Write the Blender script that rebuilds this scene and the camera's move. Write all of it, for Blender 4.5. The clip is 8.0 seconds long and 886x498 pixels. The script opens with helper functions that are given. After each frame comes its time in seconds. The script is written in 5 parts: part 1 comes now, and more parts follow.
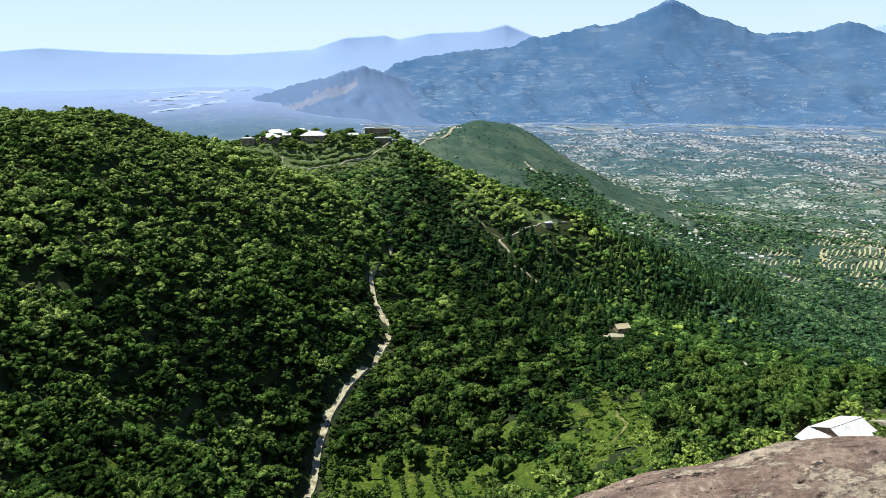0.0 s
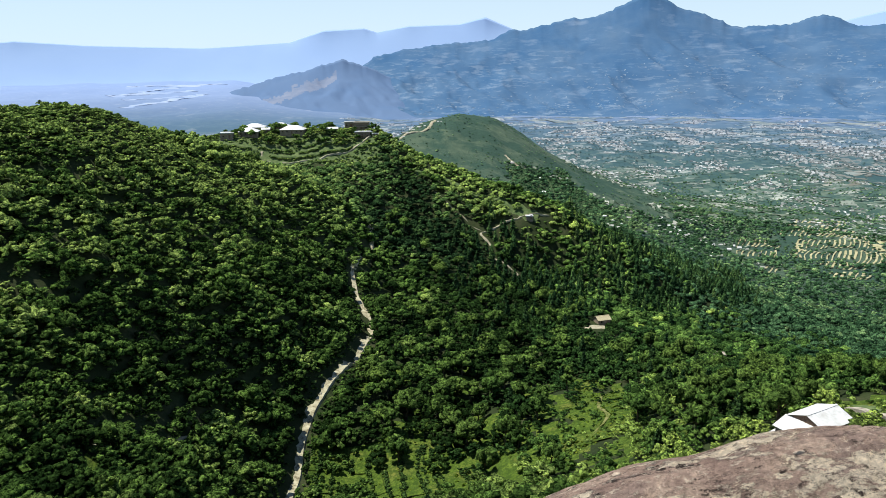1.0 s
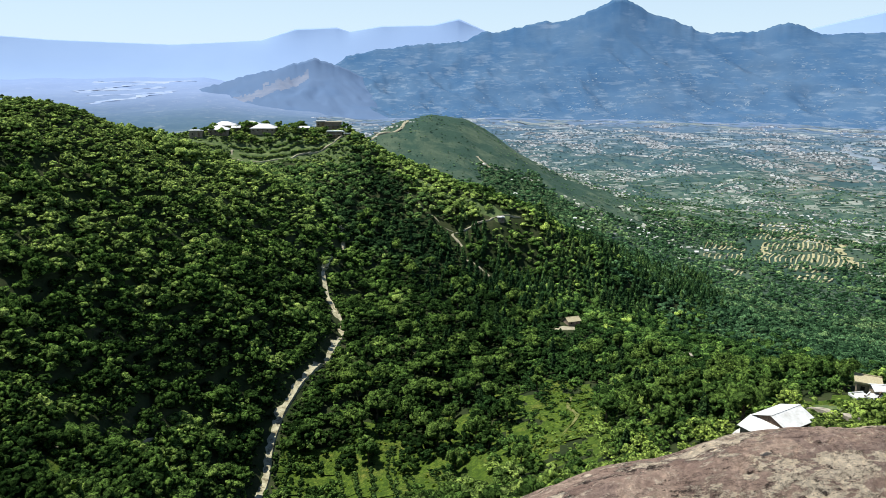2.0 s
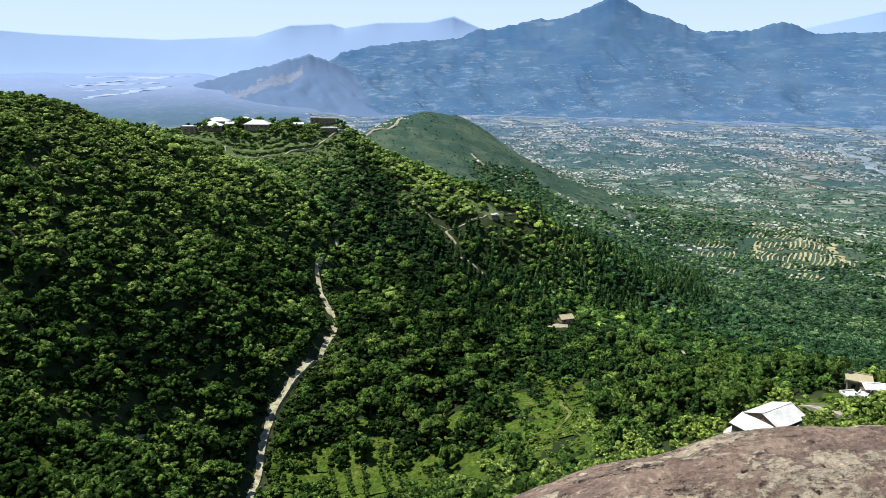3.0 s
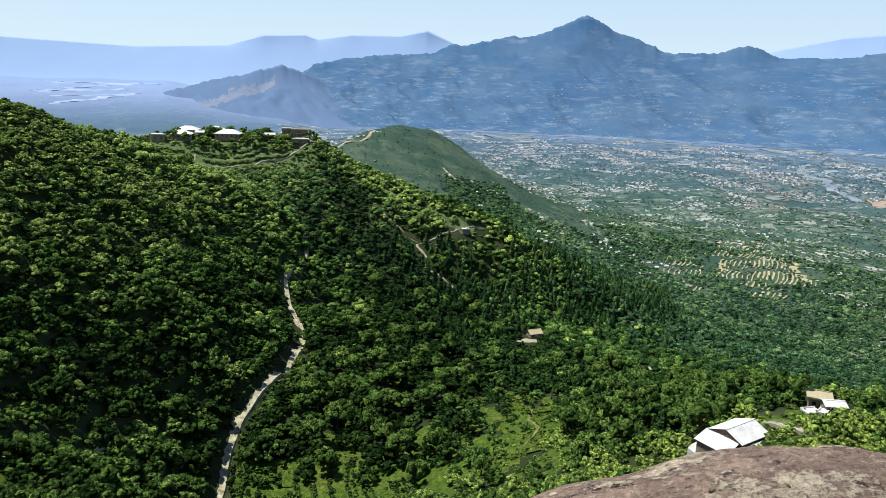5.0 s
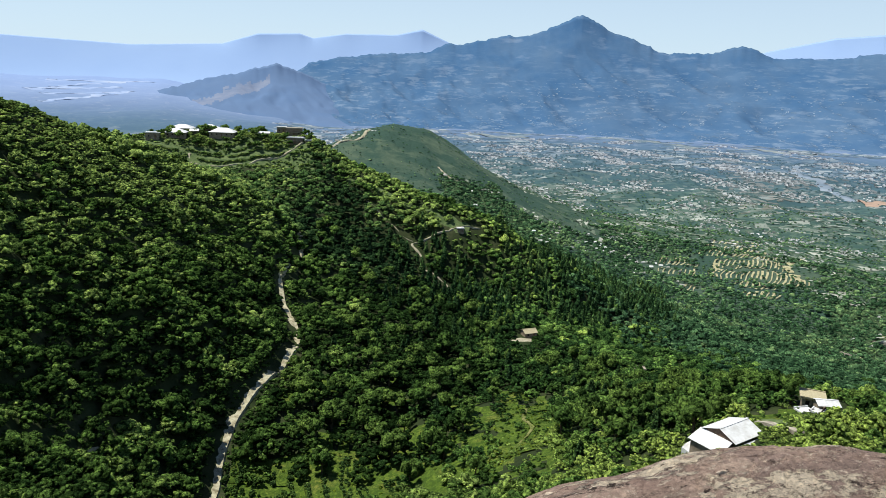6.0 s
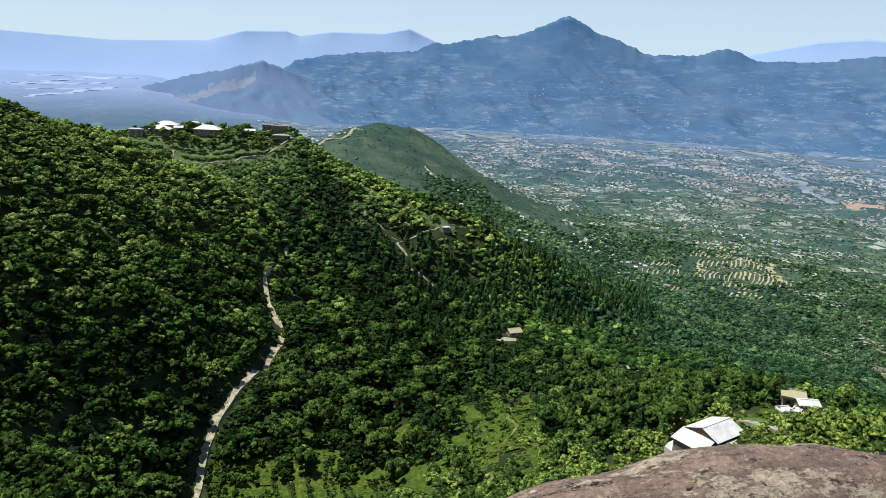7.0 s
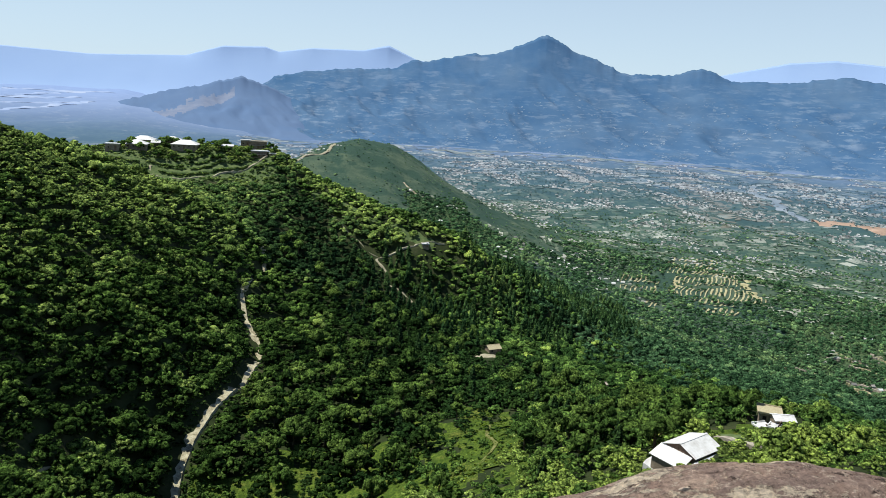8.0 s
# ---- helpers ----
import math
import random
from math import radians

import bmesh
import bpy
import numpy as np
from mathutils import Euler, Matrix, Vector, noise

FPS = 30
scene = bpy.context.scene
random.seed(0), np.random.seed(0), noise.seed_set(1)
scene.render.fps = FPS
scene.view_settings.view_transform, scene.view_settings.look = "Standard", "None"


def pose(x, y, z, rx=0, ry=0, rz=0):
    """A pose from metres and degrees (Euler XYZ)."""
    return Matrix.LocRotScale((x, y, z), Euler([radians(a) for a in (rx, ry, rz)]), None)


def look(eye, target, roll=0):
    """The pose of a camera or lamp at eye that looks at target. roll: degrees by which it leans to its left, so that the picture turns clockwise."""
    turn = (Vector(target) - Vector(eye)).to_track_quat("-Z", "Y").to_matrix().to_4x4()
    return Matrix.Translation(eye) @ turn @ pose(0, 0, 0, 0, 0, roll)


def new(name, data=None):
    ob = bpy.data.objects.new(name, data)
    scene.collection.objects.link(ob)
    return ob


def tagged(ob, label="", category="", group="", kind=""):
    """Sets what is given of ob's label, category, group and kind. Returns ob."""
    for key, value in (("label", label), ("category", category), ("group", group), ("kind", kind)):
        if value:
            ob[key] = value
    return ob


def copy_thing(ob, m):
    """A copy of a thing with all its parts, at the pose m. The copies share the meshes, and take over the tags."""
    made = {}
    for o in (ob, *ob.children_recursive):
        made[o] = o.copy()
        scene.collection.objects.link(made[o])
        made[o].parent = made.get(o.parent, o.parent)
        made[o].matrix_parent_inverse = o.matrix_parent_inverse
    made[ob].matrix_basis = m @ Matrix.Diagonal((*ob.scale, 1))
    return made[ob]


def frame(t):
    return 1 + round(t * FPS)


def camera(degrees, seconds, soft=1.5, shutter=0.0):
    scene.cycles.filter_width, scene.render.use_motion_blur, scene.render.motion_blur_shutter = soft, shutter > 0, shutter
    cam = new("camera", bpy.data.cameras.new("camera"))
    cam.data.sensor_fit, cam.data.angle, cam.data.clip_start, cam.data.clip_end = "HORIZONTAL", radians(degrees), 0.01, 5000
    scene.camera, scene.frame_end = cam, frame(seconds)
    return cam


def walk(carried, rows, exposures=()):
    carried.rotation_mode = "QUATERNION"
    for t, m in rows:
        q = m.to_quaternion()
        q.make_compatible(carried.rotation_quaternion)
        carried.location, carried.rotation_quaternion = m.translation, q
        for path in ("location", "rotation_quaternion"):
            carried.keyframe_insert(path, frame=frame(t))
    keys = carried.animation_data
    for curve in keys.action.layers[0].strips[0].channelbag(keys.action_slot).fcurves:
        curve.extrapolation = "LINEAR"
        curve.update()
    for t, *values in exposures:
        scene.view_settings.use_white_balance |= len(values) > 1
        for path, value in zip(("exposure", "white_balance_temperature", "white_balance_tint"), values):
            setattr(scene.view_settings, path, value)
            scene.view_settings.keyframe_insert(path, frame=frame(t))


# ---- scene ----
# ---- the camera and its walk ----
cam = camera(64.4, 8.0, 0.8)
EYE = 220.0
ROWS = [
    (0.0, 0.000, 0.000, 0.000, 75.76, 0.78, -0.20),
    (0.5, -0.014, 0.000, 0.002, 75.56, 0.65, -1.05),
    (1.0, -0.021, 0.003, 0.013, 75.23, 0.88, -1.80),
    (1.5, -0.029, 0.004, 0.018, 75.35, 0.44, -3.13),
    (3.0, -0.051, 0.008, 0.032, 75.05, -0.44, -4.37),
    (3.5, -0.054, 0.008, 0.033, 75.24, -0.71, -4.19),
    (4.0, -0.057, 0.010, 0.038, 75.65, -1.15, -4.75),
    (4.5, -0.064, 0.012, 0.049, 76.20, -1.62, -5.92),
    (6.0, -0.080, 0.015, 0.057, 76.15, -2.12, -6.85),
    (6.5, -0.076, 0.014, 0.054, 76.21, -2.41, -7.39),
    (7.0, -0.081, 0.014, 0.054, 76.13, -2.71, -7.91),
    (7.5, -0.083, 0.015, 0.057, 76.24, -2.67, -8.66),
    (8.0, -0.092, 0.017, 0.067, 77.54, -3.20, -9.54),
]
walk(cam, [(t, pose(x, y, EYE + z, rx, ry, rz)) for t, x, y, z, rx, ry, rz in ROWS], [(0, 0.59), (1.5, 0.50), (4, 0.50), (6.5, 0.36), (8, 0.33)])

# ---- sky and sun ----
SUN_AZ, SUN_EL = -66.0, 66.0
world = bpy.data.worlds.new("sky")
scene.world = world
world.use_nodes = True
wn = world.node_tree
sky = wn.nodes.new("ShaderNodeTexSky")
sky.sky_type, sky.sun_disc = "NISHITA", False
sky.sun_elevation, sky.sun_rotation = radians(SUN_EL), radians(SUN_AZ)
sky.altitude, sky.air_density, sky.dust_density, sky.ozone_density = 1500, 0.9, 0.8, 6.0
# summer haze whitens the sky towards the horizon
way, part_z, fade, milky = (wn.nodes.new(n) for n in ("ShaderNodeTexCoord", "ShaderNodeSeparateXYZ", "ShaderNodeValToRGB", "ShaderNodeMix"))
milky.data_type = "RGBA"
wn.links.new(way.outputs["Generated"], part_z.inputs[0])
wn.links.new(part_z.outputs[2], fade.inputs[0])
fade.color_ramp.elements[0].position, fade.color_ramp.elements[0].color = 0.0, (0.88, 0.88, 0.88, 1)
fade.color_ramp.elements[1].position, fade.color_ramp.elements[1].color = 0.55, (0.0, 0.0, 0.0, 1)
wn.links.new(fade.outputs[0], milky.inputs[0])
wn.links.new(sky.outputs[0], milky.inputs[6])
milky.inputs[7].default_value = (5.55, 6.9, 7.9, 1)
wn.links.new(milky.outputs[2], wn.nodes["Background"].inputs[0])
wn.nodes["Background"].inputs[1].default_value = 0.092
sun = new("sun", bpy.data.lights.new("sun", "SUN"))
sun.data.energy, sun.data.angle, sun.data.color = 5.0, radians(0.6), (1.0, 0.97, 0.86)
sa, se = radians(SUN_AZ), radians(SUN_EL)
TO_SUN = Vector((math.sin(sa) * math.cos(se), math.cos(sa) * math.cos(se), math.sin(se)))
sun.matrix_world = look(TO_SUN * 50 + Vector((0, 0, EYE)), (0, 0, EYE))


# ---- materials ----
class Mat:
    """A small builder for procedural node materials."""

    def __init__(self, name, rough=0.85, spec=0.2):
        self.m = bpy.data.materials.new(name)
        self.m.use_nodes = True
        self.t = self.m.node_tree
        self.b = self.t.nodes["Principled BSDF"]
        self.b.inputs["Roughness"].default_value = rough
        self.b.inputs["Specular IOR Level"].default_value = spec

    def node(self, kind, **values):
        n = self.t.nodes.new(kind)
        for k, v in values.items():
            n.inputs[k.replace("_", " ")].default_value = v
        return n

    def link(self, a, b):
        self.t.links.new(a, b)

    def place(self, scale=(1, 1, 1)):
        g, v = self.t.nodes.new("ShaderNodeNewGeometry"), self.t.nodes.new("ShaderNodeMapping")
        v.inputs["Scale"].default_value = scale
        self.link(g.outputs["Position"], v.inputs["Vector"])
        return v.outputs[0]

    def noise(self, scale, detail=4.0, rough=0.6, stretch=(1, 1, 1)):
        n = self.node("ShaderNodeTexNoise", Scale=scale, Detail=detail, Roughness=rough)
        self.link(self.place(stretch), n.inputs["Vector"])
        return n.outputs["Fac"]

    def cells(self, scale, stretch=(1, 1, 1), out="Color"):
        n = self.node("ShaderNodeTexVoronoi", Scale=scale)
        self.link(self.place(stretch), n.inputs["Vector"])
        return n.outputs[out]

    def ramp(self, fac, *stops):
        r = self.t.nodes.new("ShaderNodeValToRGB")
        e = r.color_ramp.elements
        while len(e) < len(stops):
            e.new(0.5)
        for el, (p, c) in zip(e, stops):
            el.position, el.color = p, (*c, 1) if len(c) == 3 else c
        self.link(fac, r.inputs[0])
        return r.outputs[0]

    def mix(self, fac, a, b, blend="MIX"):
        n = self.t.nodes.new("ShaderNodeMix")
        n.data_type, n.blend_type = "RGBA", blend
        for sock, v in ((n.inputs[0], fac), (n.inputs[6], a), (n.inputs[7], b)):
            if isinstance(v, (int, float)):
                sock.default_value = v
            elif isinstance(v, tuple):
                sock.default_value = (*v, 1)
            else:
                self.link(v, sock)
        return n.outputs[2]

    def colour(self, c):
        if isinstance(c, tuple):
            self.b.inputs["Base Color"].default_value = (*c, 1)
        else:
            self.link(c, self.b.inputs["Base Color"])
        return self

    def bump(self, fac, strength=0.5, distance=0.05):
        n = self.node("ShaderNodeBump", Strength=strength, Distance=distance)
        self.link(fac, n.inputs["Height"])
        self.link(n.outputs[0], self.b.inputs["Normal"])
        return self

    def attr(self, name):
        n = self.t.nodes.new("ShaderNodeAttribute")
        n.attribute_name = name
        return n.outputs["Fac"]

    def rounded(self):
        """Shade leaf sprays by the round of the clump that they sit on."""
        n, v = self.t.nodes.new("ShaderNodeAttribute"), self.t.nodes.new("ShaderNodeVectorTransform")
        n.attribute_name, v.vector_type, v.convert_from, v.convert_to = "facing", "NORMAL", "OBJECT", "WORLD"
        self.link(n.outputs["Vector"], v.inputs[0])
        relief = [b for b in self.t.nodes if b.type == "BUMP"]
        self.link(v.outputs[0], relief[0].inputs["Normal"] if relief else self.b.inputs["Normal"])
        return self

    def island(self):
        return self.t.nodes.new("ShaderNodeNewGeometry").outputs["Random Per Island"]


def leaf_material(name, dark, mid, light, glow=0.06, fine=1.0, uneven=1.0):
    """Foliage green varied by clump and leaf; also paints lit tips, dark gaps."""
    k = Mat(name, 0.9, 0.0)
    plant = k.ramp(k.attr("tint"), (0.0, dark), (0.55, mid), (1.0, light))
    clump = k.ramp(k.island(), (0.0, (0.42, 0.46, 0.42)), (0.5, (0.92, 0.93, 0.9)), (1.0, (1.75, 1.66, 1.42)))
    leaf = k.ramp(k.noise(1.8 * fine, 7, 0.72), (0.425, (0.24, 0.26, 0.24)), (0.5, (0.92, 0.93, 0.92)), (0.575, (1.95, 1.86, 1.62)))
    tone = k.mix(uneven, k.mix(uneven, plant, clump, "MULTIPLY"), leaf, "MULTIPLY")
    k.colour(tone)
    k.bump(k.noise(1.7 * fine, 7, 0.75), 1.0, 1.1 / fine)
    k.rounded()
    lit = k.node("ShaderNodeBsdfTranslucent")
    k.link(tone, lit.inputs[0])
    both = k.node("ShaderNodeMixShader", Fac=glow)
    k.link(k.b.outputs[0], both.inputs[1])
    k.link(lit.outputs[0], both.inputs[2])
    k.link(both.outputs[0], k.t.nodes["Material Output"].inputs[0])
    return k.m


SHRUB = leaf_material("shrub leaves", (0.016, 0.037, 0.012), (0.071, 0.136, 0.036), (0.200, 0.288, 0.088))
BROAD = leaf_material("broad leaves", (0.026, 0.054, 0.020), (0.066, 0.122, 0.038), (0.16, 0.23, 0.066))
# Bluer greens with haze painted in, for the spur and the lower slope.
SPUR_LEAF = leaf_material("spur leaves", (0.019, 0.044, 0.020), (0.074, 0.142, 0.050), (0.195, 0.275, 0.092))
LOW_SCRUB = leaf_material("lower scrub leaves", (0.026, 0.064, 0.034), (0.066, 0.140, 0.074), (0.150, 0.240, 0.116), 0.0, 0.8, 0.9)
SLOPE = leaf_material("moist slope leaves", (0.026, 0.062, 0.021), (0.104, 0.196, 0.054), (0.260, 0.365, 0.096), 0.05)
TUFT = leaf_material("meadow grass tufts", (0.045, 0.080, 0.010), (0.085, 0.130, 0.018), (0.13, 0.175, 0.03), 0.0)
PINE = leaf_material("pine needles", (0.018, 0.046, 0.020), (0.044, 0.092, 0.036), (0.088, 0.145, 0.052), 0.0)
k = Mat("hill soil and grass", 0.95, 0.1)
soil = k.ramp(k.noise(0.09, 6), (0.35, (0.014, 0.022, 0.008)), (0.5, (0.024, 0.034, 0.013)), (0.7, (0.05, 0.054, 0.026)))
k.colour(k.mix(k.ramp(k.noise(1.2, 5), (0.45, (0, 0, 0)), (0.7, (1, 1, 1))), soil, (0.022, 0.036, 0.011)))
k.bump(k.noise(0.8, 6), 0.8, 0.4)
SOIL = k.m



k = Mat("closed low scrub", 0.95, 0.0)
leaf = k.ramp(k.noise(0.42, 8, 0.75), (0.40, (0.012, 0.030, 0.017)), (0.49, (0.042, 0.084, 0.042)), (0.60, (0.096, 0.145, 0.066)))
k.colour(k.mix(k.ramp(k.noise(0.02, 6, 0.65), (0.4, (0.25, 0.25, 0.25)), (0.62, (0.0, 0.0, 0.0))), leaf, (0.115, 0.150, 0.082)))
k.bump(k.noise(0.35, 8, 0.72), 1.0, 2.4)
SCRUB_GROUND = k.m


def painted_haze(k, tone, most=1.0):
    """Mixes painted aerial haze into a base colour, stronger and bluer with distance."""
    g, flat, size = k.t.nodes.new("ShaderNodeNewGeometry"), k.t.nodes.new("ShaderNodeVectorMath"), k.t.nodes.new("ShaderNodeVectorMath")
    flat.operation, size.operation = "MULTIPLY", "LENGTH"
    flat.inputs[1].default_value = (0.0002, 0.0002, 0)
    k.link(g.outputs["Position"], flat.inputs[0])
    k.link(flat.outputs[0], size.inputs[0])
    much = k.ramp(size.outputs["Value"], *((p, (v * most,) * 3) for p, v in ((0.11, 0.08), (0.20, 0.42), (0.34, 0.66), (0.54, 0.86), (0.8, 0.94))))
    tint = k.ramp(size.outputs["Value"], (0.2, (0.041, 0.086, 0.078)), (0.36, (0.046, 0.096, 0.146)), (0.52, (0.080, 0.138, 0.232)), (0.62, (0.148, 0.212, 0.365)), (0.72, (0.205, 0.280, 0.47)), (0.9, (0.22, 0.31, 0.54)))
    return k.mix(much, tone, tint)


# Valley land, roofs, plots and trees below all take the painted haze.
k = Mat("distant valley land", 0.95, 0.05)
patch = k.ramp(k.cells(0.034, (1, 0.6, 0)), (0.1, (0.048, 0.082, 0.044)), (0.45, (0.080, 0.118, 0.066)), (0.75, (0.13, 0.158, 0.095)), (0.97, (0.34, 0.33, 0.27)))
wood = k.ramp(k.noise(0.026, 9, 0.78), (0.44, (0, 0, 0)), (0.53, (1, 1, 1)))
k.colour(painted_haze(k, k.mix(wood, patch, (0.034, 0.062, 0.040)), 0.9))
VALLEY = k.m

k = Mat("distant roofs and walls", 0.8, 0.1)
k.colour(painted_haze(k, k.ramp(k.island(), (0.0, (0.20, 0.195, 0.175)), (0.5, (0.50, 0.49, 0.46)), (1.0, (0.85, 0.85, 0.85))), 0.62))
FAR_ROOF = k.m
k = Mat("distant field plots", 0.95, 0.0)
k.colour(painted_haze(k, k.ramp(k.island(), (0.0, (0.05, 0.088, 0.05)), (0.4, (0.105, 0.148, 0.09)), (0.72, (0.23, 0.25, 0.19)), (1.0, (0.60, 0.60, 0.53)))))
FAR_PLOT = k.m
# Blue-grey from haze painted into the colour of fields and hamlets.
k = Mat("hamlets in painted blue haze", 0.9, 0.0)
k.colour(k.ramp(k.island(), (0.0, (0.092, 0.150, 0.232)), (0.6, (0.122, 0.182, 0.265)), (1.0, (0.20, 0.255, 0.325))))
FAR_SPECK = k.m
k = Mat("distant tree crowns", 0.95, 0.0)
k.colour(painted_haze(k, k.ramp(k.island(), (0.0, (0.034, 0.066, 0.034)), (1.0, (0.066, 0.108, 0.052))), 0.72))
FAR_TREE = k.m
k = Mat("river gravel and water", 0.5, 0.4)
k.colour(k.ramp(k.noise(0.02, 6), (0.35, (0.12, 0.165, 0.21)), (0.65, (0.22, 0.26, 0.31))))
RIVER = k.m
# Gravel colour with the far plain's blue haze painted in.
k = Mat("river gravel in painted haze", 0.7, 0.2)
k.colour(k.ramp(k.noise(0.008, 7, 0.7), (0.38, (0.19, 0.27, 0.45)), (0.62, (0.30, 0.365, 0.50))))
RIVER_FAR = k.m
k = Mat("bare orange earth", 0.95, 0.1)
k.colour(k.ramp(k.noise(0.03, 7, 0.7), (0.35, (0.21, 0.15, 0.115)), (0.65, (0.38, 0.275, 0.215))))
EARTH = k.m
k = Mat("straw-coloured stubble", 0.95, 0.1)
k.colour(k.ramp(k.noise(0.15, 6, 0.7), (0.3, (0.19, 0.185, 0.10)), (0.55, (0.36, 0.335, 0.20)), (0.75, (0.50, 0.47, 0.32))))
STRAW = k.m

# Aerial haze is painted into the base colours of mountain, spur, slip and range.
k = Mat("mountain with painted blue haze", 0.95, 0.0)
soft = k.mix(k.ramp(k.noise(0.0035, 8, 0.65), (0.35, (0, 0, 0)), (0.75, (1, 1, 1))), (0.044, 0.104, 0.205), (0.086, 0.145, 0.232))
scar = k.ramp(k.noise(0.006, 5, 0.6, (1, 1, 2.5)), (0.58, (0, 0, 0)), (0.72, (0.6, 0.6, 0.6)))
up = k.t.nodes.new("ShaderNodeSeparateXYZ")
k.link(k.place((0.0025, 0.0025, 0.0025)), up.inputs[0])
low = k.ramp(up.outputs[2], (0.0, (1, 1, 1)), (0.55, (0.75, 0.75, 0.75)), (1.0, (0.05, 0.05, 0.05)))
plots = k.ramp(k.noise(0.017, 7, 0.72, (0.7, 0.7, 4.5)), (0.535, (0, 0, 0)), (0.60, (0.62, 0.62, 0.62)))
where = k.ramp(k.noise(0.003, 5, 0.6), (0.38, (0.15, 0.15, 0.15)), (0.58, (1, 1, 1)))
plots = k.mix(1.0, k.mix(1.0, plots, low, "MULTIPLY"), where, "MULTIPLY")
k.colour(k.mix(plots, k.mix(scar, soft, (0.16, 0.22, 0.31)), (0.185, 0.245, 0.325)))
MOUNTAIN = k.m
k = Mat("spur with painted grey-blue haze", 0.95, 0.0)
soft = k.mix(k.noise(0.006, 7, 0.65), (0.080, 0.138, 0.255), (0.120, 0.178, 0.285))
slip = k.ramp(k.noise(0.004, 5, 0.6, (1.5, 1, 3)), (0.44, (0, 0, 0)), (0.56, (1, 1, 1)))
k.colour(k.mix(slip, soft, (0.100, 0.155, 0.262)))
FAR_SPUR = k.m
k = Mat("landslip ground with painted haze", 0.95, 0.0)
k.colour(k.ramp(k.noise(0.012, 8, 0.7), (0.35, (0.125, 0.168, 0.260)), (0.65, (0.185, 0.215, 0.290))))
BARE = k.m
k = Mat("range with painted pale haze", 0.95, 0.0)
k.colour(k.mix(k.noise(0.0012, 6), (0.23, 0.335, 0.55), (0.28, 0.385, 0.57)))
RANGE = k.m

k = Mat("meadow grass", 0.9, 0.1)
blades = k.mix(k.ramp(k.noise(0.35, 7, 0.7), (0.4, (0, 0, 0)), (0.65, (1, 1, 1))), (0.062, 0.108, 0.013), (0.128, 0.188, 0.026))
worn = k.ramp(k.noise(0.11, 6, 0.7), (0.5, (0, 0, 0)), (0.66, (1, 1, 1)))
blades = k.mix(k.ramp(k.noise(1.1, 8, 0.75), (0.47, (0.8, 0.8, 0.8)), (0.56, (0, 0, 0))), k.mix(worn, blades, (0.165, 0.180, 0.038)), (0.034, 0.066, 0.010))
k.colour(blades)
k.bump(k.noise(1.6, 8, 0.7), 1.0, 0.6)
GRASS = k.m
k = Mat("worn meadow turf", 0.95, 0.1)
k.colour(k.ramp(k.noise(0.6, 7, 0.7), (0.38, (0.07, 0.095, 0.018)), (0.6, (0.165, 0.165, 0.065))))
WORN_TURF = k.m
k = Mat("dull terrace grass", 0.95, 0.05)
k.colour(k.mix(k.ramp(k.noise(0.5, 7, 0.7), (0.4, (0, 0, 0)), (0.65, (1, 1, 1))), (0.055, 0.090, 0.034), (0.125, 0.158, 0.066)))
LEDGE = k.m
# Grass and brush greens, greyed and blued by painted haze.
k = Mat("hill grass with painted haze", 0.95, 0.05)
turf = k.mix(k.ramp(k.noise(0.05, 8, 0.7), (0.4, (0, 0, 0)), (0.65, (1, 1, 1))), (0.046, 0.078, 0.056), (0.082, 0.115, 0.078))
brush = k.ramp(k.noise(0.016, 9, 0.72), (0.47, (0, 0, 0)), (0.54, (1, 1, 1)))
k.colour(k.mix(brush, turf, (0.034, 0.066, 0.050)))
k.bump(k.noise(0.12, 7, 0.7), 0.8, 2.0)
BALD_GRASS = k.m
k = Mat("dry stone", 0.95, 0.1)
k.colour(k.ramp(k.noise(1.2, 6, 0.7), (0.3, (0.16, 0.14, 0.11)), (0.7, (0.42, 0.39, 0.32))))
k.bump(k.noise(2.5, 5), 0.8, 0.15)
STONE = k.m
k = Mat("rusty brown timber", 0.8, 0.2)
k.colour(k.ramp(k.noise(1.5, 6, 0.6, (6, 1, 1)), (0.3, (0.09, 0.055, 0.04)), (0.7, (0.22, 0.15, 0.11))))
TIMBER = k.m
# Near-black panel colour stands in for the unlit room behind a window.
k = Mat("dark window panel", 0.9, 0.1)
k.colour(k.mix(k.noise(2.0), (0.012, 0.011, 0.010), (0.03, 0.027, 0.022)))
DARK = k.m
k = Mat("grey bark", 0.95, 0.1)
k.colour(k.ramp(k.noise(5.0, 6, 0.6, (1, 1, 0.3)), (0.3, (0.06, 0.045, 0.03)), (0.7, (0.17, 0.13, 0.09))))
BARK = k.m

k = Mat("weathered granite", 0.9, 0.15)
grain = k.ramp(k.noise(30.0, 8, 0.8), (0.3, (0.50, 0.48, 0.46)), (0.5, (0.95, 0.95, 0.95)), (0.68, (1.4, 1.38, 1.34)))
base = k.ramp(k.noise(2.3, 10, 0.72), (0.40, (0.30, 0.205, 0.168)), (0.5, (0.44, 0.31, 0.25)), (0.60, (0.60, 0.445, 0.35)))
flake = k.ramp(k.noise(1.5, 12, 0.78, (1, 3.0, 1.4)), (0.521, (0, 0, 0)), (0.536, (1, 1, 1)))
rockc = base
slate = k.ramp(k.noise(1.3, 8, 0.62, (1, 1.8, 1)), (0.50, (0, 0, 0)), (0.54, (1, 1, 1)))
rockc = k.mix(slate, rockc, (0.37, 0.265, 0.222))
rockc = k.mix(flake, rockc, (0.80, 0.67, 0.51))
